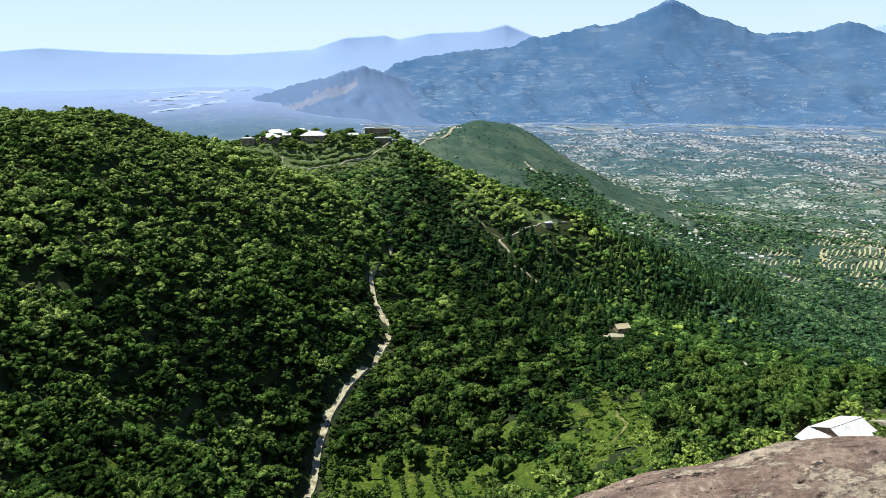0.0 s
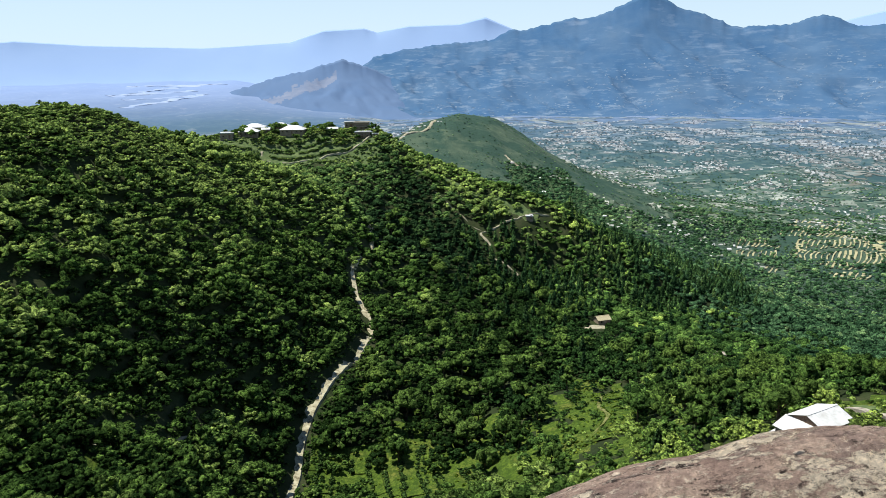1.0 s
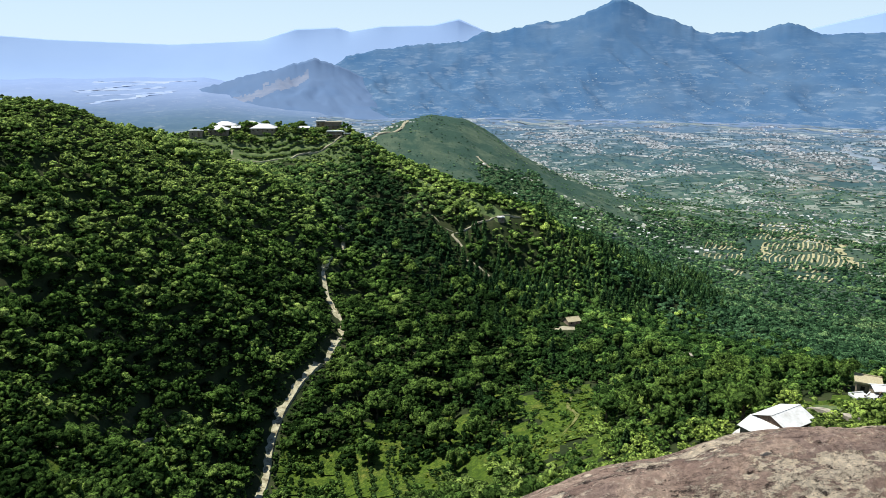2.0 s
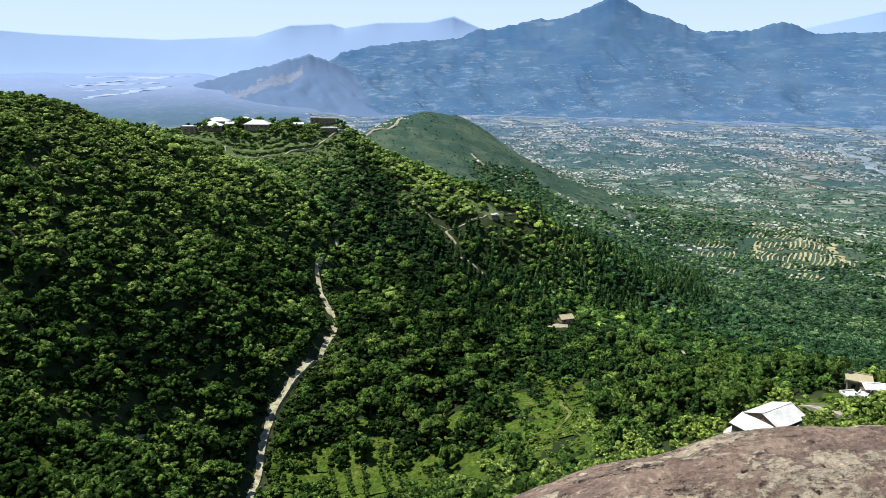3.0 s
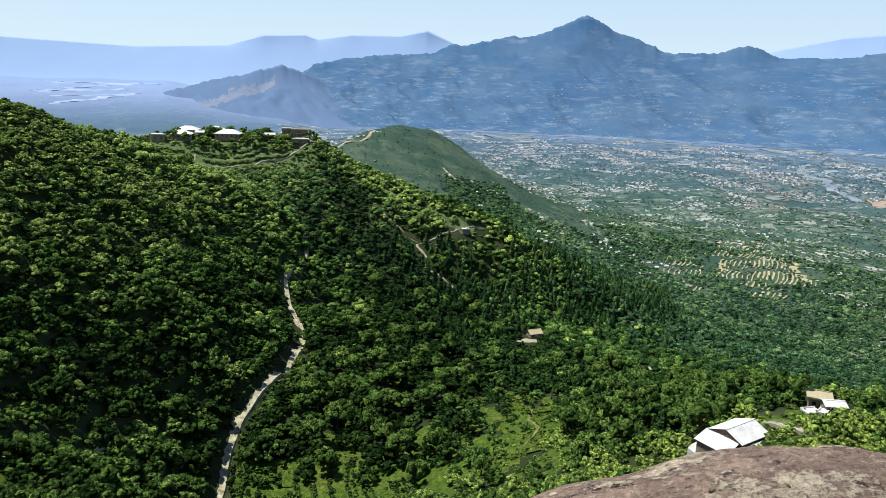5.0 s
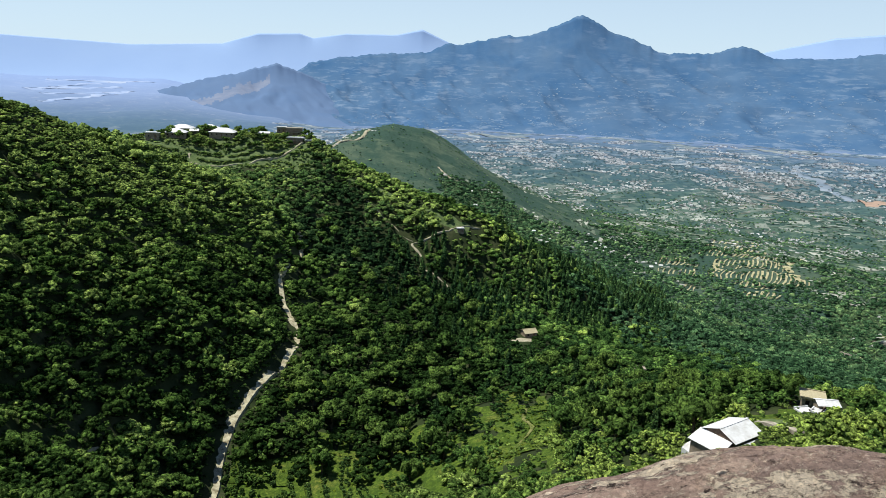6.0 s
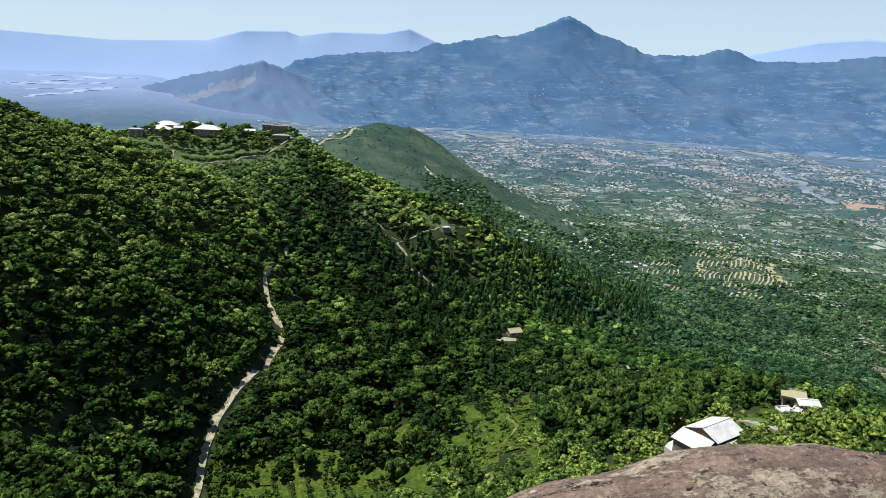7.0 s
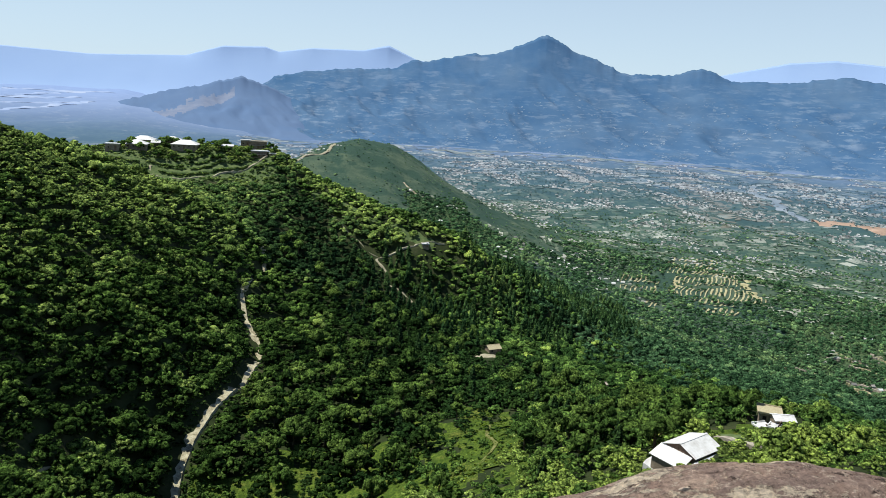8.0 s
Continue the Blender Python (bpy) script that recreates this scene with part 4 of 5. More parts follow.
ribbon("meadow", MEADOW, 10.0, GRASS, "bright sunlit meadow between trees", "meadow", 0.2, 0.2, 0.0)
for ln, w in zip(STRIPS, STRIP_WIDTH):
    tagged(ribbon("field_terrace", ln, w, GRASS, "narrow bright green terraced field strip", "field", 0.35, 0.05, 0.35), group="terraced fields in the gully", kind="structure")

x, y, rng = scatter(0.85, 120, 190, 107, -14, 24)
m = (near_line(x, y, MEADOW) < 7) & (rng.uniform(0, 1, len(x)) < 0.35)
for ln in STRIPS:
    m |= (near_line(x, y, ln) < 1.6) & (rng.uniform(0, 1, len(x)) < 0.2)
x, y = x[m], y[m]
size = rng.uniform(0.5, 1.3, len(x))
hx, hy = [], []
for ln, w in zip(STRIPS, STRIP_WIDTH):
    sx, sy = smooth_line(ln, 12)
    tx, ty = np.gradient(sx), np.gradient(sy)
    k = np.hypot(tx, ty)
    for side in (-1, 1):
        hx += list(sx - side * ty / k * (0.5 * w + 0.6) + rng.normal(0, 0.2, len(sx)))
        hy += list(sy + side * tx / k * (0.5 * w + 0.6) + rng.normal(0, 0.2, len(sx)))
hx, hy = np.array(hx), np.array(hy)
wide = rng.uniform(0.65, 1.55, len(hx))
cover("hedge", BUSH_FAR, hx, hy, wide, wide * 0.8, BROAD, "thin dark hedges between the field strips", "hedge", 109)
cover("grass_tufts", BUSH_TINY, x, y, size * 0.8, size * 0.3, TUFT, "sunlit grass tufts on meadow and field strips", "grass", 108, 0.35)

for ln, w in zip(GRASSY + GLADES, (3.6, 3.0, 7.0, 5.5, 4.5, 3.2, 2.6)):
    ribbon("meadow", ln, w, LEDGE if w == 7.0 else GRASS, "small open grassy patch among shrubs", "meadow", 0.35, 0.2, 0.0)
ribbon("path", [(-58, 111), (-55, 119), (-52.4, 128.6), (-48, 139.5)], 0.8, EARTHEN, "faint pale ledge path across the hillside", "path", 0.3)
ribbon("path", DIAGONAL, 0.5, EARTHEN, "faint diagonal footpath on the spur", "path", 0.3)

# ---- the terraced stubble fields on the low hill ----
fields = tagged(new("terraced_field"), "straw-coloured stubble terraces stepping round a low hill", "field")
rng = np.random.default_rng(5)


def stubble(cx, cy, wide, deep, rows, gap, thick):
    """Rows of narrow terraces that curve round the shoulder of the hill."""
    r = math.hypot(cx, cy)
    ex, ey = cx / r, cy / r
    for row in range(rows):
        o = (row - (rows - 1) / 2) * deep / rows
        n = int(wide * rng.uniform(0.75, 1.0) / gap)
        shift = rng.uniform(-0.15, 0.15) * wide
        for j in range(n):
            a = (j - n / 2) * gap + shift + rng.uniform(-0.6, 0.6)
            L = deep / rows * rng.uniform(0.6, 1.05)
            bend = 2.6 * math.sin(a * 0.05 + row)
            line = []
            for s in (-0.5, -0.17, 0.17, 0.5):
                t, q = a + 3.0 * s + bend * (0.25 - s * s) * 4 + rng.uniform(-0.3, 0.3), o + s * L + 8 * math.sin(a * 0.06 + row)
                line.append((cx + ey * t + ex * q, cy - ex * t + ey * q))
            strip = new("strip", ribbon_mesh("strip", line, thick * rng.uniform(0.6, 1.25), STRAW, 0.6, 0.12, 1.0, 4))
            strip.parent = fields


stubble(436, 703, 104, 126, 3, 4.4, 1.7)
stubble(392, 616, 44, 60, 2, 5.0, 1.8)
stubble(346, 690, 46, 76, 2, 4.6, 1.7)
stubble(318, 603, 16, 60, 1, 4.4, 2.0)
stubble(470, 800, 70, 80, 2, 6.0, 2.2)
for cx, cy, w, L in ((462, 662, 9, 26), (470, 690, 7, 20), (520, 742, 8, 24), (488, 712, 6, 18), (392, 700, 5, 24)):
    strip = new("strip", ribbon_mesh("strip", [(cx - 4, cy - L / 2), (cx, cy), (cx + 6, cy + L / 2)], w, STRAW, 0.5, 0.2, 0.3, 5))
    strip.parent = fields

# ---- the valley far below ----
def joined_boxes(name, xs, ys, zs, w, d, h, turn, mat, label, category, roof=True):
    """Small far houses with pitched roofs, as one object."""
    base = np.array([(-.5, -.5, 0), (.5, -.5, 0), (.5, .5, 0), (-.5, .5, 0), (-.5, -.5, .35), (.5, -.5, .35), (.5, .5, .35), (-.5, .5, .35), (-.5, 0, 1), (.5, 0, 1)])
    quads = np.array([(0, 1, 5, 4), (1, 2, 6, 5), (2, 3, 7, 6), (3, 0, 4, 7), (4, 5, 9, 8), (6, 7, 8, 9)])
    c, s = np.cos(turn)[:, None], np.sin(turn)[:, None]
    bx, by = base[None, :, 0] * w[:, None], base[None, :, 1] * d[:, None]
    v = np.stack([xs[:, None] + bx * c - by * s, ys[:, None] + bx * s + by * c, zs[:, None] + base[None, :, 2] * h[:, None] - 0.5], -1)
    f = quads[None] + (np.arange(len(xs)) * 10)[:, None, None]
    return tagged(new(name, mesh_of(name, v.reshape(-1, 3), f.reshape(-1, 4), [mat])), label, category, kind="stuff")


def polar(rng, n, a0, a1, r0, r1):
    a, r = np.radians(rng.uniform(a0, a1, n)), np.sqrt(rng.uniform(r0 * r0, r1 * r1, n))
    return r * np.sin(a), r * np.cos(a)


rng = np.random.default_rng(301)
x, y = polar(rng, 56000, -8, 50, 880, 2850)
m = (waves(x, y, 260, 81, 4) + rng.normal(0, 0.28, len(x)) > 0.5 + 0.5 * np.clip((np.hypot(x, y) - 2200) / 600, 0, 1)) & ~on_bald(x, y)
x, y = x[m], y[m]
n = len(x)
big = np.clip(np.hypot(x, y) / 2200, 0.4, 1.1)
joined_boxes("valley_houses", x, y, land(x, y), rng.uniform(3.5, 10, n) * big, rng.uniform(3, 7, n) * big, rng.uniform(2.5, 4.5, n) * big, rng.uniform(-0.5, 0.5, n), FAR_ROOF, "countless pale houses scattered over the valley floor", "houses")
az, s = rng.uniform(-6, 46, 9000), rng.uniform(0.0, 1, 9000) ** 1.7 * 0.75
m = (waves(az * 60, s * 1500, 300, 83, 3) + rng.normal(0, 0.4, len(az)) > 0.3) & (s < 0.30 + np.clip((az - 6) / 50, 0, 0.45) + rng.normal(0, 0.06, len(az)))
az, s = az[m], s[m]
n = len(az)
w, h = rng.uniform(0.05, 0.2, n), rng.uniform(0.002, 0.007, n)
v = np.stack([MAIN.on_slope(az + w * i, s + h * j) for i, j in ((-.5, 0), (.5, 0), (.5, 1), (-.5, 1))], 1)
v[:, :, 2] += 0.6
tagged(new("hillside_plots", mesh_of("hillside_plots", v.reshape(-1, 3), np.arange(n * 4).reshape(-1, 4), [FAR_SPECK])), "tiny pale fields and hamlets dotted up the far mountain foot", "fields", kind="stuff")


HAMLETS = [(172, 619, 4), (199, 640, 5), (233, 677, 9), (262, 694, 10), (210, 695, 3), (257, 733, 8), (277, 631, 6), (318, 682, 7), (260, 604, 5),
           (405, 465, 3), (359, 387, 3), (364, 374, 3), (468, 528, 5), (441, 470, 3), (355, 431, 2), (-18.6, 758.6, 5), (-7.1, 785.9, 5), (8.6, 828.3, 5), (86.3, 719.0, 2), (100.2, 710.8, 2), (120.7, 727.0, 2), (139.5, 728.0, 2), (152.8, 732.0, 2), (131.0, 664.3, 2)]
x, y = np.concatenate([rng.normal(0, 1, (n, 2)) * ((18, 9) if hx > 160 else (10, 5)) + (hx, hy) for hx, hy, n in HAMLETS]).T
n = len(x)
joined_boxes("hamlet_houses", x, y, land(x, y) + np.where(on_bald(x, y), 0.2, 1.7), rng.uniform(1.8, 4.6, n), rng.uniform(1.5, 3, n), rng.uniform(1.1, 2.0, n), rng.uniform(-0.5, 0.5, n), FAR_ROOF, "small pale-roofed houses in hamlets above the valley", "houses")


def joined_plots(name, xs, ys, w, d, turn, mat, label, lift=0.35):
    base = np.array([(-.5, -.5), (0, -.5), (.5, -.5), (.5, .5), (0, .5), (-.5, .5)])
    c, s = np.cos(turn)[:, None], np.sin(turn)[:, None]
    bx, by = base[None, :, 0] * w[:, None], base[None, :, 1] * d[:, None]
    X, Y = xs[:, None] + bx * c - by * s, ys[:, None] + bx * s + by * c
    v = np.stack([X, Y, land(X, Y) + lift], -1)
    f = np.array([(0, 1, 4, 5), (1, 2, 3, 4)])[None] + (np.arange(len(xs)) * 6)[:, None, None]
    return tagged(new(name, mesh_of(name, v.reshape(-1, 3), f.reshape(-1, 4), [mat])), label, "fields", kind="stuff")


x, y = np.concatenate([rng.normal(0, 1, (n, 2)) * (34, 15) + (hx, hy) for hx, hy, n in HAMLETS if hx > 160]).T
n = len(x)
joined_plots("slope_terraces", x, y, rng.uniform(4, 14, n), rng.uniform(0.8, 2.2, n), rng.uniform(-0.5, 0.7, n), FAR_PLOT, "small pale terraces around the hamlets on the lower slope", 2.2)
x, y = polar(rng, 30000, 2, 50, 660, 1900)
m = (~on_bald(x, y) | (x > 180)) & (np.hypot(x, y) > 740) & ~straw_hill(x, y) & (waves(x, y, 190, 84, 3) + rng.normal(0, 0.2, len(x)) > 0.42)
x, y = x[m], y[m]
n = len(x)
up_x, up_y = land(x + 6, y) - land(x - 6, y), land(x, y + 6) - land(x, y - 6)
joined_plots("slope_terraces", x, y, rng.uniform(5, 22, n), rng.uniform(1.4, 4.5, n), np.arctan2(up_x, -up_y) + rng.normal(0, 0.08, n), FAR_PLOT, "narrow pale terraces following the contours of the valley slopes", 0.5)
# Blue haze is painted into the tones of these plots.
k = Mat("dry plots in painted haze", 0.95, 0.0)
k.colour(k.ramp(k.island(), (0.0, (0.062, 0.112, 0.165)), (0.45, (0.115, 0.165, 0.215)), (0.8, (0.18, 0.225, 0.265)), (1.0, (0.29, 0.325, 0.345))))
x, y = polar(rng, 6000, -6, 50, 2050, 2960)
m = (waves(x, y, 520, 88, 3) + rng.normal(0, 0.35, len(x)) > 0.25)
x, y = x[m], y[m]
n = len(x)
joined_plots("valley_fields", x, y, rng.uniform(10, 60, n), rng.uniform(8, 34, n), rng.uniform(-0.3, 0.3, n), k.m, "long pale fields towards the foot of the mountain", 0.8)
x, y = polar(rng, 22000, -26, 50, 820, 3000)
m = ~on_bald(x, y) & (waves(x, y, 420, 85, 3) + rng.normal(0, 0.5, len(x)) > 0.15) & ((x > -0.1 * y) | (y < 1500))
x, y = x[m], y[m]
n = len(x)
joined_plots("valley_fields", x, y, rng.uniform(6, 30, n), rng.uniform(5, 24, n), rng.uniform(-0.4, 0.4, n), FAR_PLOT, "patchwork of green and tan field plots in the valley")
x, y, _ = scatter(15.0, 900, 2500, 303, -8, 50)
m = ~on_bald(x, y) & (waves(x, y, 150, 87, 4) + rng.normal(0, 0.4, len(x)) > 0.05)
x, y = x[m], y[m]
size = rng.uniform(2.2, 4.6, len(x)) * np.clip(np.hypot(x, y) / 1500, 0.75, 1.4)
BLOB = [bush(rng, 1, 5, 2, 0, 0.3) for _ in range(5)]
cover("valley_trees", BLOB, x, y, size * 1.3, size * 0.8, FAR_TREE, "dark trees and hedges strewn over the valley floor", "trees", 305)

x, y, _ = scatter(8.5, 780, 1450, 307, -4, 50)
m = ~on_bald(x, y) & (waves(x, y, 120, 89, 4) + rng.normal(0, 0.3, len(x)) > -0.5 + (np.hypot(x, y) - 900) / 800)
x, y = x[m], y[m]
size = rng.uniform(2.0, 4.4, len(x))
cover("valley_trees", BLOB, x, y, size * 1.3, size * 0.8, LOW_SCRUB, "mottled woods where the slope meets the valley floor", "trees", 309)
# Field tones turned bluish by haze painted into the colour.
k = Mat("pale dry fields in painted haze", 0.95, 0.0)
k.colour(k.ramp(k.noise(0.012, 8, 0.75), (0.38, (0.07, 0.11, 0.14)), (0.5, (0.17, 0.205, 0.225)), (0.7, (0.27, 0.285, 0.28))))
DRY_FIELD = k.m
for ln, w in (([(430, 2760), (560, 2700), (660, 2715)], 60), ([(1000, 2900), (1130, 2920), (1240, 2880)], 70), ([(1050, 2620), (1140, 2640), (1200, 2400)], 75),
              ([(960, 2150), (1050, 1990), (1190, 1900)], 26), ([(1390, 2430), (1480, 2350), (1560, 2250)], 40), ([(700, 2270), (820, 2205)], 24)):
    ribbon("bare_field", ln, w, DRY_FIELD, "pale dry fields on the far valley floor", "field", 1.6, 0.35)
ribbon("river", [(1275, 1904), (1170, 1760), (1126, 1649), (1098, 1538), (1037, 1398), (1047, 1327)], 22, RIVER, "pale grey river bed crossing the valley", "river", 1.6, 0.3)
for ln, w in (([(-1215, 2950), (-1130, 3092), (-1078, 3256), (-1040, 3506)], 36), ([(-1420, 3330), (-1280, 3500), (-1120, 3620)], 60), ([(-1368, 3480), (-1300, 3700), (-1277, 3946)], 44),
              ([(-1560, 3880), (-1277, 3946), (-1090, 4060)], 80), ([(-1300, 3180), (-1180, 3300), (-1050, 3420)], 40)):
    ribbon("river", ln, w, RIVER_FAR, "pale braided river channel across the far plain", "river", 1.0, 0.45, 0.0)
# Tan plots, again with haze painted over their colour.
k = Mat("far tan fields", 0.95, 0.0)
k.colour(painted_haze(k, k.ramp(k.island(), (0.0, (0.20, 0.17, 0.12)), (0.6, (0.24, 0.22, 0.17)), (1.0, (0.42, 0.39, 0.33))), 0.8))
x, y = np.concatenate([rng.normal(0, 1, (70, 2)) * (52, 70) + c for c in ((1010, 1840), (1030, 1700), (960, 1560), (880, 1400), (790, 1240), (1110, 1640))]).T
n = len(x)
joined_plots("valley_fields", x, y, rng.uniform(6, 24, n), rng.uniform(5, 16, n), rng.uniform(-0.4, 0.4, n), k.m, "tan bare plots strung through the middle of the valley", 0.6)
ribbon("bare_field", [(1000, 1270), (1080, 1230), (1180, 1160)], 62, EARTH, "bare orange earth field by the river", "field", 1.8, 0.35)


rng = np.random.default_rng(311)
for cx, cy, n in ((240, 280, 7), (232, 250, 5), (314, 350, 6), (362, 384, 11), (408, 462, 8), (447, 470, 9), (352, 430, 4)):
    for i in range(n):
        px, py = cx + rng.normal(0, 13), cy + rng.normal(0, 9)
        gx, gy = float(land(px + 5, py)[0] - land(px - 5, py)[0]), float(land(px, py + 5)[0] - land(px, py - 5)[0])
        k = max(math.hypot(gx, gy), 1e-3)
        L = rng.uniform(3, 10)
        ln = [(px + o * L * gy / k + rng.uniform(-0.6, 0.6), py - o * L * gx / k + rng.uniform(-0.6, 0.6)) for o in (-1, -0.3, 0.4, 1)]
        tagged(ribbon("terrace_ledge", ln, rng.uniform(0.7, 2.0), STONE if i % 3 else STRAW, "pale bare ledge of a small terrace", "terrace", 1.5, 0.3, 0.5), group="ledges on the outer slope")


# ---- things: shared helpers ----
def part(name, bm, mat, parent, label=""):
    """Links a bmesh as one mesh object under a thing or a part."""
    me = bpy.data.meshes.new(name)
    bmesh.ops.recalc_face_normals(bm, faces=bm.faces)
    bm.to_mesh(me)
    bm.free()
    me.materials.append(mat)
    ob = new(name, me)
    ob.parent = parent
    return tagged(ob, label)


def slab(corners, thick):
    """A sheet through the given corners, with thickness downwards."""
    bm = bmesh.new()
    top = [bm.verts.new(c) for c in corners]
    low = [bm.verts.new((c[0], c[1], c[2] - thick)) for c in corners]
    bm.faces.new(top)
    bm.faces.new(low[::-1])
    for i in range(len(top)):
        j = (i + 1) % len(top)
        bm.faces.new((top[i], low[i], low[j], top[j]))
    return bm


def box(x0, x1, y0, y1, z0, z1):
    return slab([(x0, y0, z1), (x1, y0, z1), (x1, y1, z1), (x0, y1, z1)], z1 - z0)


def ribs(corners, n, size=0.05):
    """A corrugated sheet (corners: two at the ridge, two at the eave), in one piece."""
    a, b, c, d = [Vector(p) for p in corners]
    bm, cols = bmesh.new(), []
    for i in range(2 * n + 1):
        t = i / (2 * n)
        lift = Vector((0, 0, size if i % 2 else 0))
        cols.append([bm.verts.new(v) for v in (a.lerp(b, t) + lift, d.lerp(c, t) + lift, d.lerp(c, t) - Vector((0, 0, 0.04)), a.lerp(b, t) - Vector((0, 0, 0.04)))])
    for p, q in zip(cols, cols[1:]):
        for i in range(4):
            bm.faces.new((p[i], q[i], q[(i + 1) % 4], p[(i + 1) % 4]))
    bm.faces.new(cols[0])
    bm.faces.new(cols[-1][::-1])
    return bm


def walls_with_gables(L, W, h, rise):
    bm = bmesh.new()
    a, b = L / 2, W / 2
    low = [bm.verts.new((x, y, -1.2)) for x, y in ((-a, -b), (a, -b), (a, b), (-a, b))]
    top = [bm.verts.new((x, y, h)) for x, y in ((-a, -b), (a, -b), (a, b), (-a, b))]
    g0, g1 = bm.verts.new((-a, 0, h + rise)), bm.verts.new((a, 0, h + rise))
    for f in ((low[0], low[1], top[1], top[0]), (low[2], low[3], top[3], top[2]), (low[1], low[2], top[2], g1, top[1]), (low[3], low[0], top[0], g0, top[3])):
        bm.faces.new(f)
    return bm


def openings(parent, L, W, h, rng, sides=("front",)):
    """A plank door, and dark panels on the walls' faces for unlit windows."""
    n = max(2, int(L / 2.6))
    for i in range(n):
        cx = -L / 2 + L * (i + 0.5) / n
        if i == n // 2:
            d = part("door", box(cx - 0.45, cx + 0.45, -W / 2 - 0.06, -W / 2 + 0.05, -0.1, 1.95), TIMBER, parent, "weathered plank door")
            part("lintel", box(cx - 0.6, cx + 0.6, -W / 2 - 0.1, -W / 2 + 0.04, 1.96, 2.1), TIMBER, d)
        else:
            w = part("window", box(cx - 0.35, cx + 0.35, -W / 2 - 0.02, -W / 2 + 0.05, 1.0, 1.75), DARK, parent, "small dark panel in place of a window opening")
            part("sill", box(cx - 0.45, cx + 0.45, -W / 2 - 0.1, -W / 2 + 0.03, 0.9, 0.99), STONE, w)


def gable_house(x, y, L, W, h, rise, turn, roof_mat, label, z=None, over=0.4):
    top = new("house")
    top.matrix_world = pose(x, y, (land(x, y)[0] if z is None else EYE + z), 0, 0, turn)
    tagged(top, label, "house")
    part("wall", walls_with_gables(L, W, h, rise), MUD, top)
    a, b, drop = L / 2 + over, W / 2 + over, rise * over / (W / 2)
    for sgn in (-1, 1):
        part("roof", ribs([(-a, 0, h + rise + 0.06), (a, 0, h + rise + 0.06), (a, sgn * b, h - drop + 0.06), (-a, sgn * b, h - drop + 0.06)], int(L * 1.3)), roof_mat, top, "pale sheet roof slope")
    part("ridge_cap", slab([(-a, -0.18, h + rise + 0.1), (a, -0.18, h + rise + 0.1), (a, 0.18, h + rise + 0.1), (-a, 0.18, h + rise + 0.1)], 0.05), roof_mat, top)
    openings(top, L, W, h, None)
    return top


def hip_house(x, y, L, W, h, rise, turn, roof_mat, label, z=None, over=0.5):
    top = new("house")
    top.matrix_world = pose(x, y, (land(x, y)[0] if z is None else EYE + z), 0, 0, turn)
    tagged(top, label, "house")
    part("wall", box(-L / 2, L / 2, -W / 2, W / 2, -1.5, h), MUD, top)
    a, b, r = L / 2 + over, W / 2 + over, max(0.3, L / 2 - W / 2)
    bm = bmesh.new()
    e = [bm.verts.new((px, py, h + 0.02)) for px, py in ((-a, -b), (a, -b), (a, b), (-a, b))]
    u = [bm.verts.new((v.co.x, v.co.y, h + 0.16)) for v in e]
    g = [bm.verts.new((-r, 0, h + rise)), bm.verts.new((r, 0, h + rise))]
    for f in ((u[0], u[1], g[1], g[0]), (u[1], u[2], g[1]), (u[2], u[3], g[0], g[1]), (u[3], u[0], g[0]), e[::-1]):
        bm.faces.new(f)
    for i in range(4):
        bm.faces.new((e[i], e[(i + 1) % 4], u[(i + 1) % 4], u[i]))
    part("roof", bm, roof_mat, top, "low pale hipped sheet roof")
    openings(top, L, W, h, None)
    return top


def flat_house(x, y, L, W, h, turn, slab_mat, label, z=None, over=0.5, storeys=1):
    top = new("house")
    top.matrix_world = pose(x, y, (land(x, y)[0] if z is None else EYE + z), 0, 0, turn)
    tagged(top, label, "house")
    part("wall", box(-L / 2, L / 2, -W / 2, W / 2, -1.5, h), MUD, top)
    part("roof", box(-L / 2 - over, L / 2 + over, -W / 2 - over, W / 2 + over, h, h + 0.3), slab_mat, top, "flat roof slab with a wide overhang")
    for sgn in (-1, 1):
        part("parapet", box(-L / 2 - over, L / 2 + over, sgn * (W / 2 + over) - 0.1, sgn * (W / 2 + over) + 0.1, h + 0.3, h + 0.48), slab_mat, top)
    if storeys > 1:
        part("balcony", box(-L / 2 - 0.2, L / 2 + 0.2, -W / 2 - 1.0, -W / 2, h * 0.48, h * 0.48 + 0.18), STONE, top)
        for i in range(5):
            px = -L / 2 + L * i / 4
            part("post", box(px - 0.08, px + 0.08, -W / 2 - 0.95, -W / 2 - 0.79, h * 0.48 + 0.18, h), TIMBER, top)
    openings(top, L, W, h, None)
    return top


# ---- the tin-roofed house below the rock ----
farm = gable_house(59.1, 94.2, 6.4, 5.4, 2.5, 1.1, 26, TIN, "tin-roofed house with white sheets and a brown gable", z=-54.8)
bm = bmesh.new()
near, far = ([bm.verts.new((px, py, pz)) for py, pz in ((-2.6, 2.35), (2.6, 2.35), (2.6, 1.75), (-2.6, 1.75), (0, 3.5))] for px in (-3.34, -3.22))
for f in (near, far):
    bm.faces.new((f[0], f[4], f[1], f[2], f[3]))
for i, j in ((0, 4), (4, 1), (1, 2), (2, 3), (3, 0)):
    bm.faces.new((near[i], near[j], far[j], far[i]))
part("gable_panel", bm, TIMBER, farm, "brown timber gable panel")
part("lean_to_roof", ribs([(-3.36, 3.4, 2.3), (-3.36, -2.4, 2.3), (-6.2, -2.5, 1.15), (-6.2, 3.5, 1.15)], 9), TIN, farm, "grey-white lean-to roof sheets")
